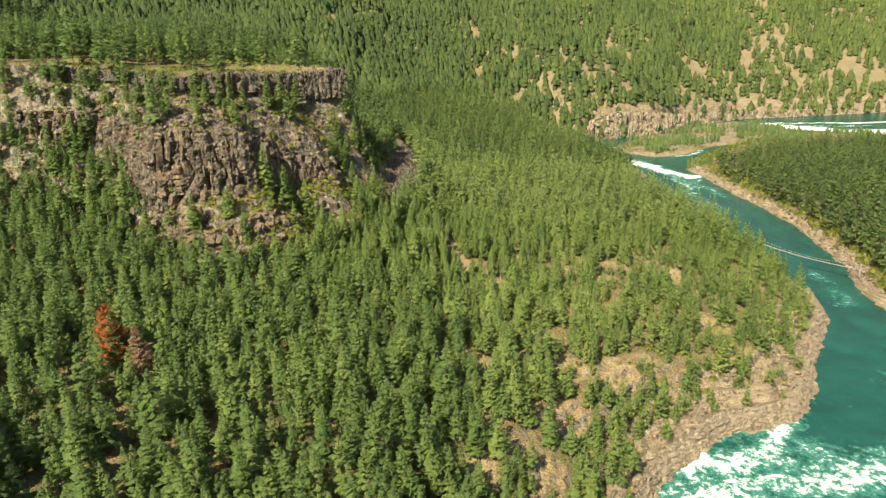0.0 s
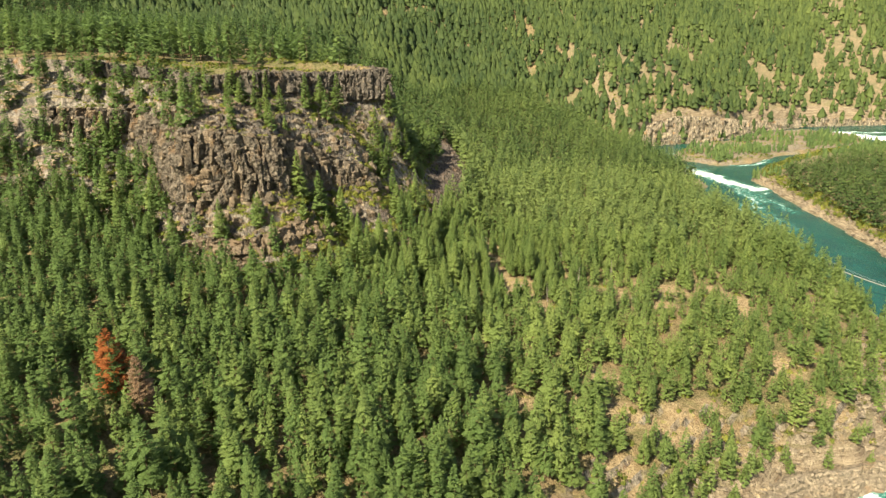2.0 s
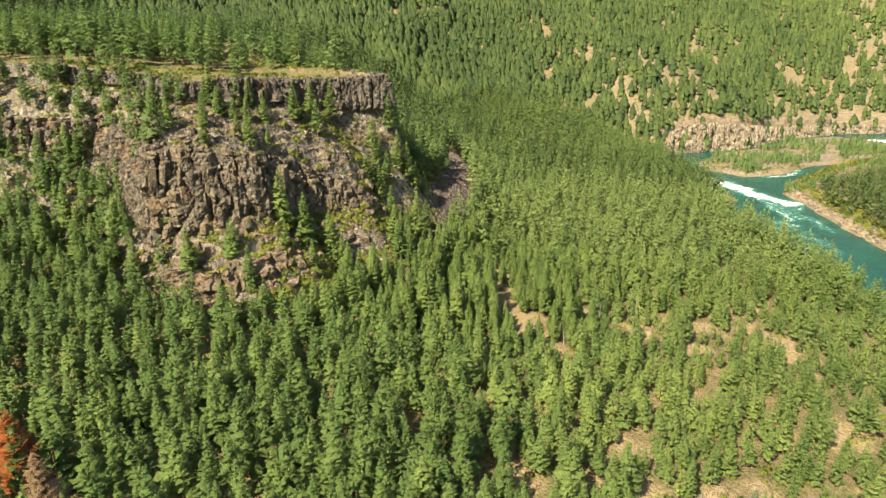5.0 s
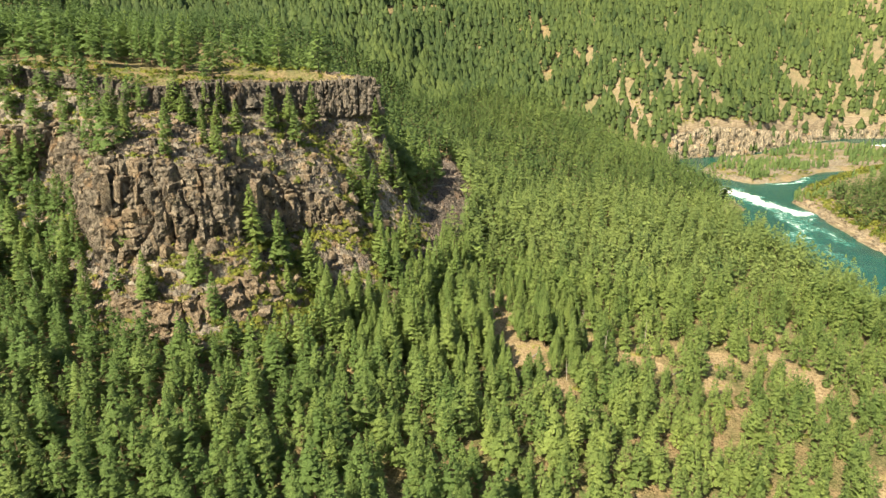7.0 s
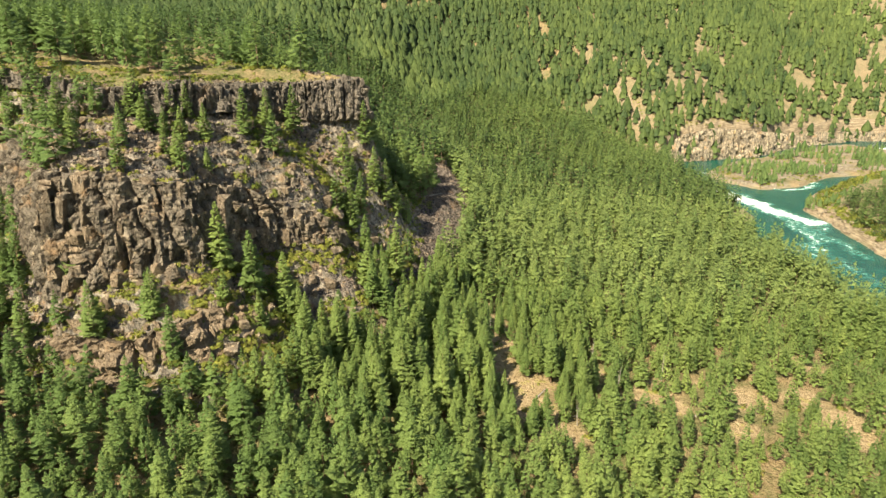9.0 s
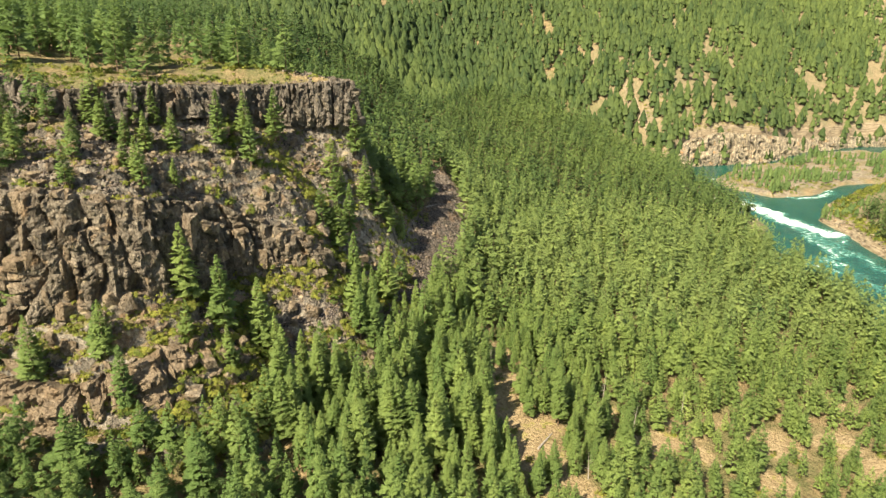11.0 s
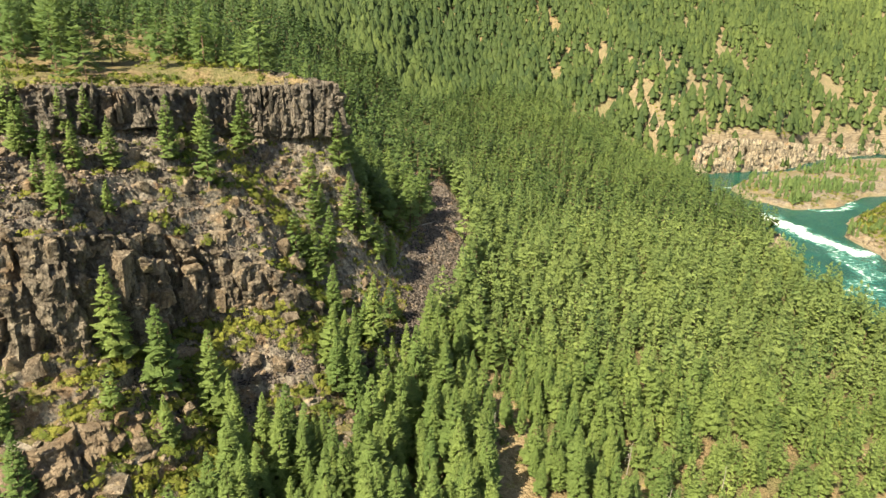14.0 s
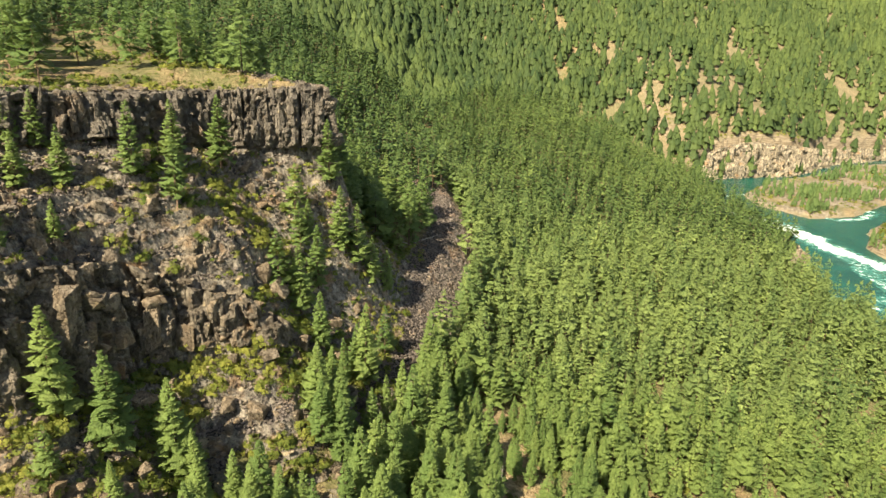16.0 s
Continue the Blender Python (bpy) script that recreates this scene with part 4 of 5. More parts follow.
def cell(a, b, seed):
    """A random value from 0 to 1 for each whole-numbered cell."""
    a, b = np.asarray(a).astype(np.int64), np.asarray(b).astype(np.int64)
    k = (a * 374761393 + b * 668265263 + seed * 974634777) & 0x7FFFFFFF
    k = ((k ^ (k >> 13)) * 1274126177) & 0x7FFFFFFF
    return ((k ^ (k >> 16)) & 0xFFFF) / 65535.0


def buttress(s_, z, wide, seed):
    """Rounded ribs with deep clefts between them, from -1 in a cleft to 0.5 on a rib."""
    q = s_ / wide + 0.55 * value_noise(s_, z, 13, seed) + 0.25 * value_noise(s_, z, 5, seed + 1)
    k = np.floor(q)
    u = 2 * (q - k) - 1
    return np.sqrt(np.maximum(1 - u * u, 0)) * (1.0 + 0.5 * cell(k, 0 * k, seed + 2)) - 1.0


def rock_sheet(name, line, pitch, rows, profile, span, wide, tall, deep, ribs, seed, mat, holder=None):
    """A rock face along a line. span: lowest and highest share of its height; profile: share of the height -> set-back. Each joint block keeps one set-back, so that its top is a ledge."""
    at, pts = smooth_line(line, pitch)
    d = np.gradient(pts[:, :2], axis=0)
    d /= np.hypot(*d.T)[:, None]
    out = np.stack([d[:, 1], -d[:, 0]], 1)
    S, W = np.meshgrid(at, np.linspace(0, 1, rows), indexing="ij")
    z0, h = pts[:, 2][:, None], pts[:, 3][:, None]
    rel = span[0] + W * (span[1] - span[0])
    z = z0 + rel * h
    lean = 0.5 * value_noise(S, z, 11, seed)
    col = np.floor(S / wide + lean + 0.35 * value_noise(S, z * 0.2, wide * 3, seed + 1))
    start = cell(col, 0 * col, seed + 2)
    high = tall * (0.6 + 0.9 * cell(col, 0 * col, seed + 8))
    brk = np.floor(z / high + start)
    z_block = (brk + 0.5 - start) * high
    big = np.floor(S / (wide * 3.3) + 0.6 * lean)
    big_brk = np.floor(z / (tall * 2.4) + cell(big, 0 * big, seed + 5))
    rel_block = np.clip((z_block - z0) / np.maximum(h, 1) + 0.06 * value_noise(S, z * 0.3, 14, seed + 21), span[0], span[1])
    back = 0.82 * profile(rel_block) + 0.18 * profile(rel)
    wall = np.clip(h / 9, 0.1, 1)
    slot = np.where(cell(col, 0 * col, seed + 11) > 0.82, -0.7, 0.0)
    face = deep * wall * (slot - 0.5 + 0.7 * cell(col, brk, seed + 3) ** 1.3 + 0.85 * cell(big, big_brk, seed + 4) + 0.6 * value_noise(S, z * 0.5, 13, seed + 6)
                          + 0.40 * value_noise(S, z, 2.6, seed + 14) + 0.34 * value_noise(S, z, 1.2, seed + 7) + 0.2 * value_noise(S, z, 0.6, seed + 12))
    face = face + ribs[1] * wall * buttress(S, z, ribs[0], seed + 30)
    face = face * step(W, 0.0, 0.05) * (1 - step(W, 0.95, 1.0))
    r = face - np.where(W > 0.985, profile(rel) + 4.5, back)
    x = pts[:, 0][:, None] + out[:, 0][:, None] * r
    y = pts[:, 1][:, None] + out[:, 1][:, None] * r
    z = z + 0.25 * (cell(col, brk, seed + 9) - 0.5) - np.where(W > 0.985, 2.5, 0)
    ids = np.arange(x.size).reshape(x.shape)
    q = np.stack([ids[:-1, :-1], ids[1:, :-1], ids[1:, 1:], ids[:-1, 1:]], -1).reshape(-1, 4)
    me = mesh_from(name, np.stack([x.ravel(), y.ravel(), z.ravel()], 1), q, [mat])
    ob = new(name, me)
    ob.parent = holder or cliff


def ledged(r):
    """An upright wall with one ledge."""
    return np.interp(r, (-0.2, 0.0, 0.68, 0.74, 1.05), (-1.4, -0.9, 0.4, 2.6, 3.8))


def upright(r):
    return np.interp(r, (-1.2, -1.0, -0.35, -0.3, 0.1), (-3.4, -2.8, -1.4, -0.6, 0.4))


def bluff(r):
    return np.interp(r, (-0.2, 0.0, 1.2), (-2.0, -1.5, 8.0))


rock_sheet("cliff_face", FOOT[2:15], 0.42, 60, ledged, (-0.15, 1.03), 2.2, 4.5, 1.6, (7.5, 3.4), 201, BASALT)
rock_sheet("rim_face", BRINK[2:10], 0.36, 40, upright, (-1.15, 0.06), 1.15, 2.6, 2.0, (3.4, 1.7), 211, SHADED_RIM)
rock_sheet("bluff_face", FOOT[24:31], 1.2, 26, bluff, (-0.1, 1.1), 3.5, 40.0, 1.6, (11, 4.5), 221, PALE_ROCK)



# broken outcrops below the main wall
outcrop_line = np.array([(-97, 248), (-85, 243), (-73, 243), (-63, 248), (-55, 257), (-47, 267), (-40, 275)], float)
outcrop_line = np.hstack([outcrop_line, height(*outcrop_line.T)[:, None] - 1.0, np.array((4, 8, 9.5, 9, 8.5, 6.5, 3))[:, None]])
rock_sheet("outcrop_face", outcrop_line, 0.45, 34, ledged, (-0.15, 1.02), 3.0, 4.0, 2.0, (8, 3.6), 261, BASALT)
upper_line = np.array([(-80, 290), (-70, 291), (-60, 297), (-51, 306), (-45, 316), (-43, 325)], float)
upper_line = np.hstack([upper_line, height(*upper_line.T)[:, None] - 1.5, np.array((3, 5, 6.5, 7, 6, 3))[:, None]])
rock_sheet("ledge_face", upper_line, 0.45, 26, ledged, (-0.15, 1.02), 2.2, 3.0, 1.6, (5, 2.4), 271, BASALT)


def bedded(r):
    """Layers of rock stepping back from the water."""
    k = np.floor(r * 4)
    return 1.25 * (k + 0.25 * (r * 4 - k)) - 0.6


river_bank = empty("river_bank", "pale layered rock ledges stepping down to the water", "rock ledges", kind="structure")
ledge_line = np.hstack([BANK[2:11], np.tile((-0.6, 7.0), (9, 1))])
rock_sheet("bank_ledges", ledge_line, 0.7, 34, bedded, (-0.05, 1.05), 4.5, 1.6, 1.3, (9, 1.5), 251, RIVER_ROCK, river_bank)


def block(seed):
    """An angular block of basalt, one unit across."""
    g = np.random.default_rng(seed)
    pts = [(0.42 * a + g.normal(0, 0.15), 0.42 * b + g.normal(0, 0.15), 0.42 * c + g.normal(0, 0.15)) for a in (-1, 1) for b in (-1, 1) for c in (-1, 1)]
    pts += [(g.uniform(0.3, 0.58), g.uniform(-0.4, 0.4), g.uniform(-0.4, 0.4)) for _ in range(3)]
    pts += [(g.uniform(-0.4, 0.4), g.uniform(-0.4, 0.4), g.uniform(0.42, 0.56)) for _ in range(2)]
    return hull(pts)


block_meshes, block_arrays = [], []
for k in range(14):
    bm = block(820 + k)
    me = bpy.data.meshes.new("rock")
    bm.to_mesh(me)
    me.materials.append(BASALT)
    block_meshes.append(me)
    block_arrays.append(arrays(bm))


def stack(piece, rest_name, line, wide, tall, deep, profile, span, jut, ribs, share, focus, g, meshes, mat):
    """Joint blocks stacked along a line into a rock wall: the nearest ones singly, the rest joined."""
    at, pts = smooth_line(line, 0.5)
    d = np.gradient(pts[:, :2], axis=0)
    d /= np.hypot(*d.T)[:, None]
    placed, s_ = [], 0.5
    while s_ < at[-1] - 0.5:
        w = wide * (0.5 + g.gamma(2.0, 0.42))
        k = int((s_ + w / 2) / 0.5)
        if k >= len(pts):
            break
        x0, y0, z0, h = pts[k][:4]
        out = (d[k, 1], -d[k, 0])
        lo, hi = z0 + span[0] * h, z0 + span[1] * h
        swell = float(value_noise(np.array([s_]), np.array([3.0]), 11, 301)[0]) * 1.4 * jut
        column = swell + g.uniform(-0.5, 0.8) * jut * 0.7 + (-1.6 * jut if g.uniform() < 0.16 else 0)
        z = lo + g.uniform(-0.5, 0.5) * tall
        top = hi + g.normal(0, 0.03) * h
        while z < top and h > 1.5:
            t_ = min(tall * (0.45 + g.gamma(2.0, 0.45)), max(top - z, 1.2))
            rel_ = (z + t_ / 2 - z0) / h
            if g.uniform() < share:
                r = column + g.uniform(-0.5, 0.6) * jut * 0.6 - float(profile(rel_)) - 0.25 * deep + ribs[1] * min(h / 9, 1) * float(buttress(np.array([s_ + w / 2]), np.array([z + t_ / 2]), ribs[0], ribs[2])[0])
                placed.append((x0 + out[0] * r, y0 + out[1] * r, z + t_ / 2, math.atan2(out[1], out[0]) + g.normal(0, 0.30), g.normal(0, 0.09), g.normal(0, 0.09),
                               deep * g.uniform(0.8, 1.2), w * 1.06, t_ * 1.08))
            z += t_
        s_ += w
    placed.sort(key=lambda p: math.hypot(p[0] - focus[0], p[1] - focus[1]))
    V, F, base_ = [], [], 0
    for n, (x, y, z, turn, tip, roll, dx, dy, dz) in enumerate(placed):
        m = Matrix.LocRotScale((x, y, z), Euler((roll, tip, turn)), (dx, dy, dz))
        if n < 298:
            ob = new(piece, meshes[n % 14])
            ob.parent = cliff
            ob.matrix_basis = m
        else:
            v, f = block_arrays[n % 14]
            mm = np.array(m)
            V.append(v @ mm[:3, :3].T + mm[:3, 3])
            F.append(f + base_)
            base_ += len(v)
    if V:
        ob = new(rest_name, mesh_from(rest_name, np.concatenate(V), np.concatenate(F), [mat]))
        ob.parent = cliff
        tagged(ob, kind="stuff")
    return len(placed)


wall_rng = np.random.default_rng(33)
rim_meshes = []
for me in block_meshes:
    me = me.copy()
    me.materials[0] = SHADED_RIM
    rim_meshes.append(me)
stack("cliff_block", "jointed_rock", FOOT[2:15], 1.9, 2.5, 3.2, ledged, (-0.05, 0.99), 1.0, (7.5, 3.4, 231), 0.5, (-55, 285), wall_rng, block_meshes, BASALT)
stack("rim_column", "rim_rock", BRINK[2:10], 1.1, 4.2, 2.2, upright, (-1.0, 0.0), 0.7, (3.4, 1.7, 241), 0.6, (-50, 340), wall_rng, rim_meshes, SHADED_RIM)
boulder_arrays = [arrays(boulder(840 + k, 12, 0.8)) for k in range(8)]
stone_arrays = [arrays(boulder(860 + k, 6, 0.75)) for k in range(10)]
slab_arrays = [arrays(boulder(880 + k, 12, 0.32)) for k in range(6)]


g2 = np.random.default_rng(21)
px, py = g2.uniform(-125, -8, 5000), g2.uniform(240, 372, 5000)
p_up, p_high = inside(px, py, SLOPES), inside(px, py, UPLAND)
fd, (_, frock) = along(px, py, FOOT)
bd, (_, brim) = along(px, py, BRINK)
ok = (p_up & ~p_high & ((fd > 6) | (frock < 6)) & (bd > 3)) | (~p_up & (fd < 22) & (frock > 3))
px, py = px[ok], py[ok]
sel = thin(px, py, 2.6)[:298]
for n, k in enumerate(sel):
    ob = new("rock", block_meshes[n % 14])
    ob.parent = cliff
    w = random.uniform(1.1, 2.4) if random.random() < 0.75 else random.uniform(2.4, 4.2)
    ob.matrix_basis = Matrix.LocRotScale((px[k], py[k], float(height(px[k], py[k])[0]) + 0.12 * w), Euler((random.gauss(0, 0.2), random.gauss(0, 0.2), random.uniform(0, 6.28))),
                                         (w, w * random.uniform(0.7, 1.1), w * random.uniform(0.6, 1.2)))


def strew(name, label, category, shapes, x, y, size, mat, sink=0.2, flat=(0.7, 1.0)):
    z = height(x, y) - size * sink
    return scatter(name, shapes, x, y, z + size * 0.25, size, size * rng.uniform(*flat, len(x)), rng.uniform(size=len(x)), [mat], label, category, rng, 0.15)


# tumbled rock on terraces and ledges
rx, ry = rng.uniform(-140, -12, 15000), rng.uniform(236, 372, 15000)
r_up, r_high = inside(rx, ry, SLOPES), inside(rx, ry, UPLAND)
r_foot, (_, r_rock) = along(rx, ry, FOOT)
r_brink, _ = along(rx, ry, BRINK)
ok = ((r_up & ~r_high & ((r_foot > 5) | (r_rock < 6))) | (~r_up & (r_foot < 24) & (r_rock > 3)) | (r_high & (r_brink < 7))) & (rng.uniform(size=rx.size) < 0.75)
rx, ry = rx[ok], ry[ok]
strew("tumbled_rocks", "tumbled grey basalt rocks on the cliff terraces", "rocks", boulder_arrays, rx, ry, 0.45 + 2.0 * rng.uniform(size=rx.size) ** 3, BASALT)

# scree
tx, ty = rng.uniform(-130, 24, 120000), rng.uniform(250, 490, 120000)
t_cover = land(tx, ty)[1]
ok = t_cover > 0.45
tx, ty = tx[ok][:23000], ty[ok][:23000]
strew("scree", "loose purple-grey scree stones below the rim", "scree", stone_arrays, tx, ty, 0.5 + 1.1 * rng.uniform(size=tx.size) ** 1.7, TALUS, 0.12)

# river banks
bx, by = rng.uniform(50, 300, 40000), rng.uniform(95, 640, 40000)
b_main, b_isle = inside(bx, by, MAIN_LAND), inside(bx, by, ISLAND)
b_bank, _ = along(bx, by, BANK)
b_edge, _ = along(bx, by, ISLAND)
ok = (b_main & (b_bank < 20) & (by < 320)) | (b_main & (b_bank < 5)) | (b_isle & (b_edge < 9)) | (b_main & (b_bank < 14) & (by > 560))
bx, by = bx[ok][:3600], by[ok][:3600]
strew("bank_rocks", "pale layered rock slabs and boulders on the river banks", "rocks", slab_arrays + boulder_arrays[:3], bx, by, 0.7 + 3.4 * rng.uniform(size=bx.size) ** 3, RIVER_ROCK, 0.2, (0.6, 1.1))


# ---------------- shrubs ----------------
shrub_shapes = [shrub_shape(900 + k, 28, 0.65 + 0.12 * (k % 3)) for k in range(6)]
small_shapes = [shrub_shape(920 + k, 18, 0.7) for k in range(5)]
hx, hy = rng.uniform(-165, 14, 60000), rng.uniform(236, 400, 60000)
h_up, h_high = inside(hx, hy, SLOPES), inside(hx, hy, UPLAND)
h_foot, (_, h_rock) = along(hx, hy, FOOT)
h_brink, _ = along(hx, hy, BRINK)
_, _, h_steep = slope_at(hx, hy)
h_talus = land(hx, hy)[1]
likely = np.where(~h_up & (h_foot < 34) & (h_rock > 2), 0.95, 0)
likely = np.where(h_up & ~h_high & (h_foot > 5) & (h_steep < 1.8), 0.6, likely)
likely = np.where(h_up & ~h_high & (h_brink < 9) & (h_brink > 3.5) & (hx < -20) & (hx > -120), 0.9, likely)
likely = np.where(h_up & (h_foot <= 5) & (h_rock > 6), 0.0, likely)
likely = np.where(h_high & (h_brink < 30), 0.10, likely)
likely = np.where((hx > -38) & (hx < -2) & (hy > 296) & (hy < 372) & ~h_high, 0.95, likely)
likely = np.where(~h_up & (hx > -62) & (hx < -8) & (h_foot < 24), 1.0, likely)
likely = likely * np.where(h_talus > 0.5, 0.16, 1) * (h_steep < 3.0)
ok = rng.uniform(size=hx.size) < likely * step(rough(hx, hy, 12, 161), -0.9, -0.1)
hx, hy = hx[ok], hy[ok]
sel = thin(hx, hy, 1.3)[:4600]
hx, hy = hx[sel], hy[sel]
# thick brush on the slope between the lower wall and the scree
wx_, wy_ = rng.uniform(-64, -10, 5200), rng.uniform(262, 336, 5200)
w_foot, _ = along(wx_, wy_, FOOT)
ok = ~inside(wx_, wy_, SLOPES) & (w_foot < 17) & (w_foot > 1.2) & (land(wx_, wy_)[1] < 0.6) & (rough(wx_, wy_, 7, 165) > -0.75)
wx_, wy_ = wx_[ok], wy_[ok]
sel = thin(wx_, wy_, 1.15)
hx, hy = np.concatenate([wx_[sel], hx]), np.concatenate([wy_[sel], hy])
h_size = rng.uniform(1.2, 3.4, hx.size)
h_tint = np.clip(0.40 + 0.25 * rough(hx, hy, 9, 163) + rng.normal(0, 0.15, hx.size), 0, 1)
hz = height(hx, hy)
order = np.argsort(np.hypot(hx + 40, hy - 300))
hx, hy, hz = hx[order], hy[order], hz[order]
lp = np.stack([hx, hy, hz], 1)[:150]
shrub_kinds = []
for k in range(6):
    root = empty("shrub", "leafy green shrub growing among basalt rocks", "shrub", "shrubs on the cliff bench")
    v, f = shrub_shapes[k]
    nv, f = outward(v, f)
    me = mesh_from("foliage", v, f, [LEAVES], smooth=True)
    me.normals_split_custom_set_from_vertices(nv.tolist())
    paint(me, "tint", np.full(len(v), 0.3 + 0.1 * k))
    mesh_part("foliage", me, root)
    bm = bmesh.new()
    for a in range(5):
        c, s_ = math.cos(a * 1.26), math.sin(a * 1.26)
        ring_ = [bm.verts.new((0.03 * c + dx, 0.03 * s_ + dy, -0.08)) for dx, dy in ((0.015, 0), (-0.008, 0.013), (-0.008, -0.013))]
        tip = bm.verts.new((0.3 * c, 0.3 * s_, 0.4))
        for q in range(3):
            bm.faces.new((ring_[q], ring_[(q + 1) % 3], tip))
    part("stems", bm, BARK, root)
    shrub_kinds.append(root)
for n, p in enumerate(lp[:150]):
    ob = shrub_kinds[n] if n < 6 else copy_thing(shrub_kinds[n % 6], Matrix.Identity(4))
    w = random.uniform(2.6, 5.2)
    ob.matrix_basis = Matrix.LocRotScale((p[0], p[1], p[2] - 0.1), Euler((0, 0, random.uniform(0, 6.28))), (w, w, w * random.uniform(0.7, 1.1)))
hx, hy, hz = hx[150:], hy[150:], hz[150:]
h_size = 1.2 + 3.4 * rng.uniform(size=hx.size) ** 1.6
h_size = h_size * np.where((hx > -64) & (hx < -10) & (hy < 336), 1.5, 1.0)
h_tint = np.clip(0.40 + 0.25 * rough(hx, hy, 9, 163) + rng.normal(0, 0.15, hx.size), 0, 1)
scatter("undergrowth", shrub_shapes, hx, hy, hz - 0.1, h_size, h_size * 0.85, h_tint, [LEAVES],
        "green and yellow shrubs on ledges of the cliff", "shrubs", rng, soft=True)

# bushes along the river, the island's edge, the bar and the clearings
qx, qy = rng.uniform(25, 560, 42000), rng.uniform(100, 860, 42000)
q_main, q_isle, q_bar, q_up = inside(qx, qy, MAIN_LAND), inside(qx, qy, ISLAND), inside(qx, qy, BAR), inside(qx, qy, SLOPES)
q_bank, _ = along(qx, qy, BANK)
q_edge, _ = along(qx, qy, ISLAND)
likely = np.where(q_isle & (q_edge > 6) & (q_edge < 22), 0.95, 0)
likely = np.where(q_bar & ~q_main, 0.5 * step(rough(qx, qy, 25, 171), -0.3, 0.5), likely)
likely = np.where(q_main & ~q_up & (q_bank > 8) & (q_bank < 40), 0.18, likely)
likely = np.where(q_main & ~q_up & (q_bank >= 40) & (qy < 380), 0.05, likely)
likely = np.where(q_up & (qx > 220) & (qy < 900), 0.35, likely)
ok = (rng.uniform(size=qx.size) < likely) & (qx < (qy + 24) * 0.86 + 20)
qx, qy = qx[ok], qy[ok]
q_size = rng.uniform(1.4, 4.4, qx.size) + np.where(inside(qx, qy, ISLAND), 2.0, 0)
scatter("riverside_bushes", small_shapes, qx, qy, height(qx, qy), q_size, q_size * rng.uniform(0.7, 1.2, qx.size),
        np.clip(0.45 + rng.normal(0, 0.22, qx.size), 0, 1), [LEAVES], "light green bushes along the river", "shrubs", rng, soft=True)


# ---------------- small things ----------------
def tube(bm, a, b, r0, r1, sides=6):
    a, b = Vector(a), Vector(b)
    turn = (b - a).to_track_quat("Z", "Y")
    loops = []
    for p, r in ((a, r0), (b, r1)):
        loops.append([bm.verts.new(p + turn @ Vector((r * math.cos(k * 6.2832 / sides), r * math.sin(k * 6.2832 / sides), 0))) for k in range(sides)])
    for k in range(sides):
        bm.faces.new((loops[0][k], loops[0][(k + 1) % sides], loops[1][(k + 1) % sides], loops[1][k]))
    bm.faces.new(loops[0][::-1])
    bm.faces.new(loops[1])


# fallen trunks on the scree
for a, b in (((-2, 405), (6, 421)), ((-6, 398), (-1, 401)), ((36, 272), (41, 280)), ((88, 274), (95, 277))):
    za, zb = float(height(*a)[0]) + 0.35, float(height(*b)[0]) + 0.35
    root = empty("fallen_log", "bleached fallen tree trunk lying on stony ground", "log")
    root.location = (*a, za)
    d = Vector((b[0] - a[0], b[1] - a[1], zb - za))
    bm = bmesh.new()
    tube(bm, (0, 0, 0), d, 0.32, 0.14, 8)
    part("trunk", bm, GREY_WOOD, root)
    for t in (0.55, 0.7, 0.85):
        p = d * t
        bm = bmesh.new()
        tube(bm, p, p + Vector((random.uniform(-1, 1), random.uniform(-1, 1), 0.7)), 0.06, 0.02, 5)
        part("branch_stub", bm, GREY_WOOD, root)

# bare snags in the forest
for x, y, h in ((24, 300, 13), (22, 292, 15), (60, 300, 12), (84, 296, 11), (66, 286, 10), (110, 330, 12), (-118, 250, 16), (48, 262, 9), (120, 262, 9)):
    z = float(height(x, y)[0])
    root = empty("snag", "bare grey standing dead tree", "dead tree", "snags")
    root.location = (x, y, z - 0.2)
    bm = bmesh.new()
    tube(bm, (0, 0, 0), (random.uniform(-0.8, 0.8), random.uniform(-0.5, 0.5), h), 0.15, 0.03, 7)
    part("trunk", bm, GREY_WOOD, root)
    bm = bmesh.new()
    for k in range(16):
        t, a = random.uniform(0.3, 0.95), random.uniform(0, 6.28)
        ln = 1.7 * (1.1 - t)
        tube(bm, (0, 0, h * t), (ln * math.cos(a), ln * math.sin(a), h * t - 0.3 * ln), 0.04, 0.015, 4)
    part("limbs", bm, GREY_WOOD, root)


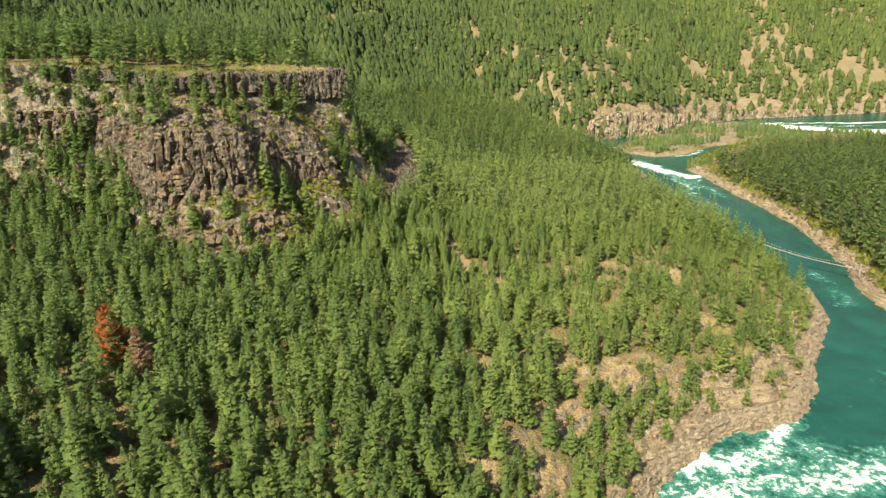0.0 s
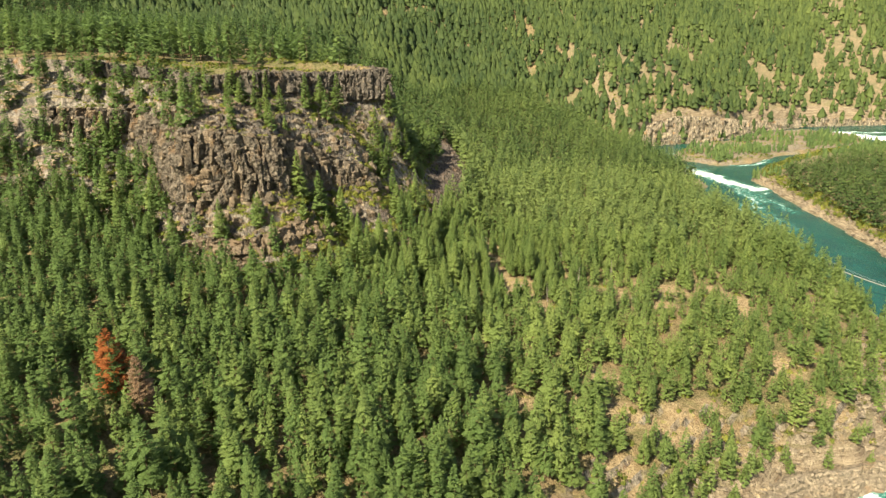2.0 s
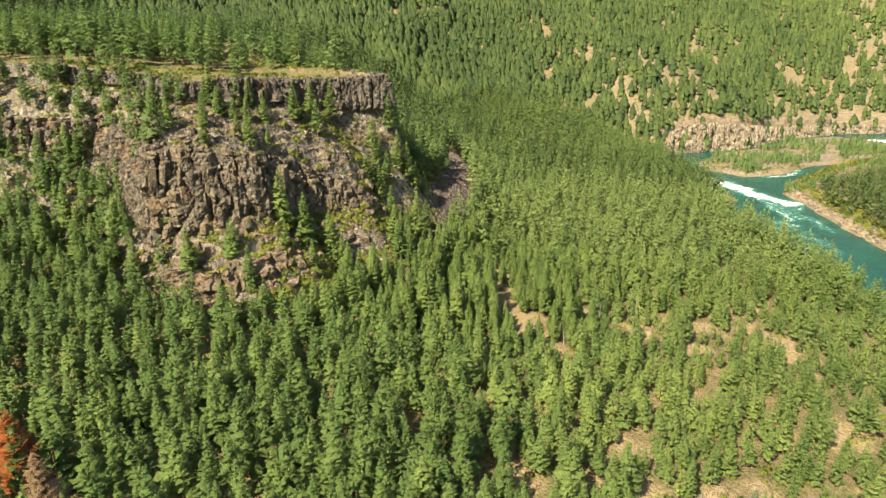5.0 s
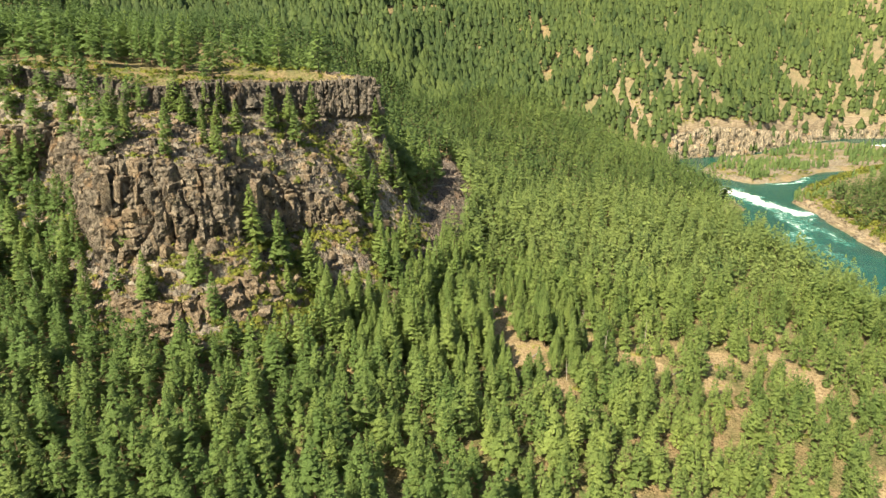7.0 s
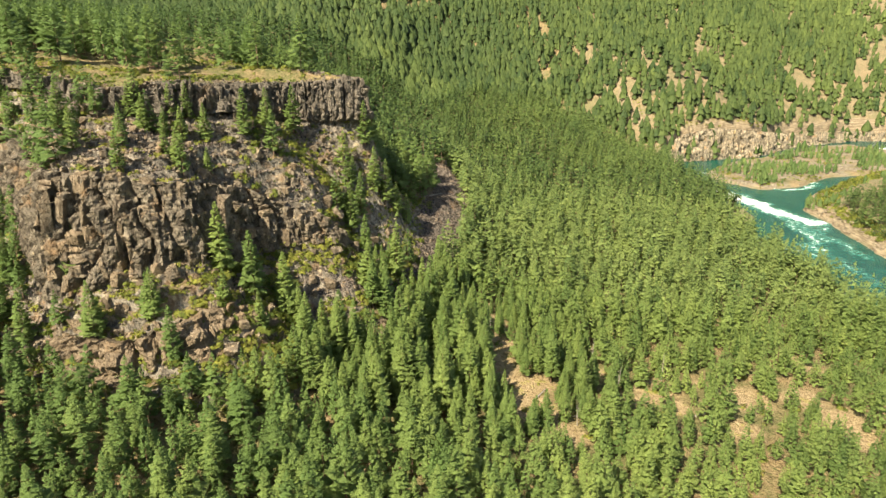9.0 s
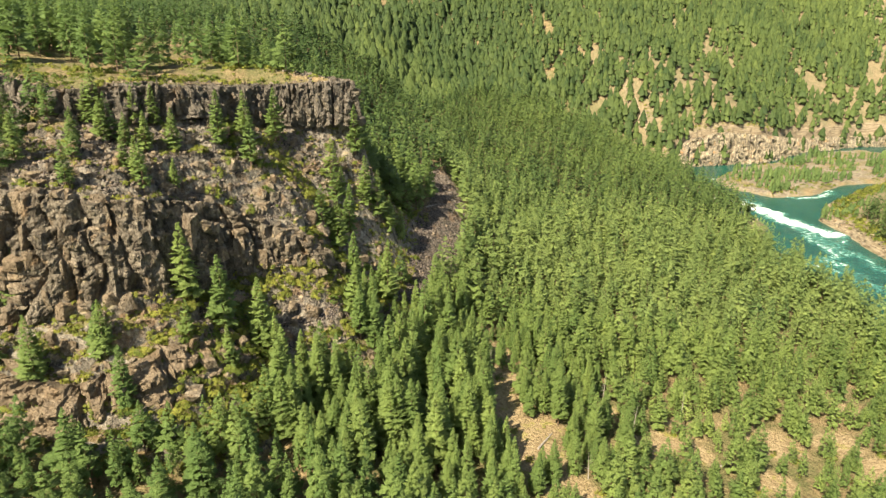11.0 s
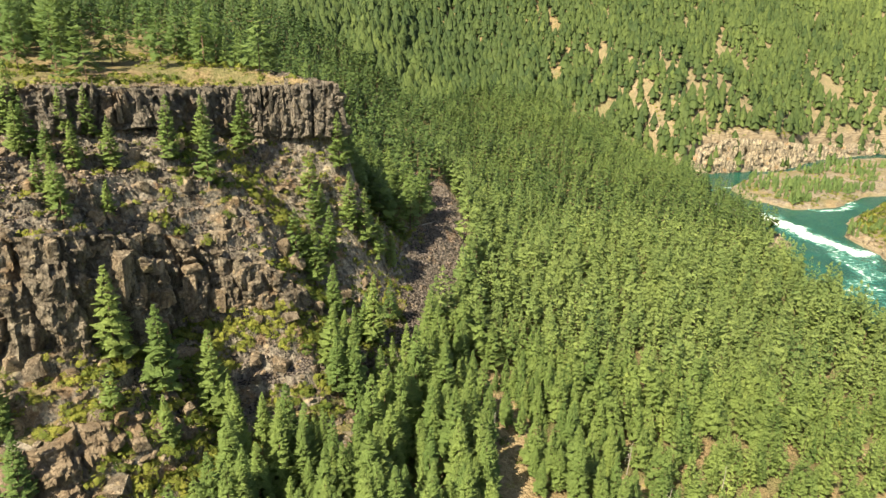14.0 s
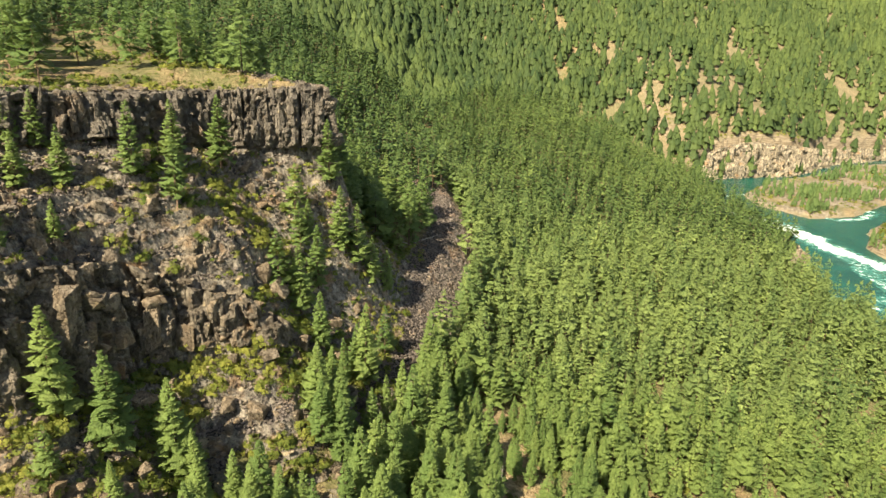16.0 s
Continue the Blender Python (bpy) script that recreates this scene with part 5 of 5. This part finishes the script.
# swinging footbridge over the gorge
def build_bridge(a, b):
    a, b = Vector(a), Vector(b)
    root = empty("footbridge", "slender cable footbridge with wooden deck spanning the river", "footbridge")
    root.location = a
    d = b - a
    side = Vector((-d.y, d.x, 0)).normalized() * 0.5
    n = 24
    line = [d * (k / n) - Vector((0, 0, 1.6 * 4 * (k / n) * (1 - k / n))) for k in range(n + 1)]
    for k in range(n):
        bm = bmesh.new()
        p, q = line[k], line[k + 1] - (line[k + 1] - line[k]) * 0.06
        low = [bm.verts.new(v + Vector((0, 0, -0.06))) for v in (p - side, q - side, q + side, p + side)]
        top = [bm.verts.new(v + Vector((0, 0, 0.06))) for v in (p - side, q - side, q + side, p + side)]
        bm.faces.new(low[::-1])
        bm.faces.new(top)
        for i in range(4):
            bm.faces.new((low[i], low[(i + 1) % 4], top[(i + 1) % 4], top[i]))
        part("deck_board", bm, GREY_WOOD, root)
    for s_ in (-1, 1):
        bm = bmesh.new()
        for k in range(n):
            up_ = lambda v, i: v + side * s_ + Vector((0, 0, 1.1 + 1.6 * (2 * i / n - 1) ** 2))
            tube(bm, up_(line[k], k), up_(line[k + 1], k + 1), 0.035, 0.035, 5)
        part("cable", bm, STEEL, root)
        for k in range(1, n, 2):
            bm = bmesh.new()
            tube(bm, line[k] + side * s_, line[k] + side * s_ + Vector((0, 0, 1.1 + 1.6 * (2 * k / n - 1) ** 2)), 0.02, 0.02, 5)
            part("hanger", bm, STEEL, root)
    for end in (Vector((0, 0, 0)), d):
        for s_ in (-1, 1):
            bm = bmesh.new()
            tube(bm, end + side * s_ - Vector((0, 0, 4)), end + side * s_ + Vector((0, 0, 3.0)), 0.2, 0.16, 6)
            part("tower_post", bm, GREY_WOOD, root)


STEEL, s_nt, s_bsdf = material("galvanised_steel")
s_bsdf.inputs["Metallic"].default_value = 0.8
s_n = noise_tex(s_nt, node(s_nt, "ShaderNodeNewGeometry").outputs["Position"], 3.0)
s_nt.links.new(mixc(s_nt, s_n, (0.42, 0.43, 0.42), (0.62, 0.62, 0.60)), s_bsdf.inputs["Base Color"])
s_bsdf.inputs["Roughness"].default_value = 0.5
build_bridge((214, 336, 10), (246, 286, 7.5))
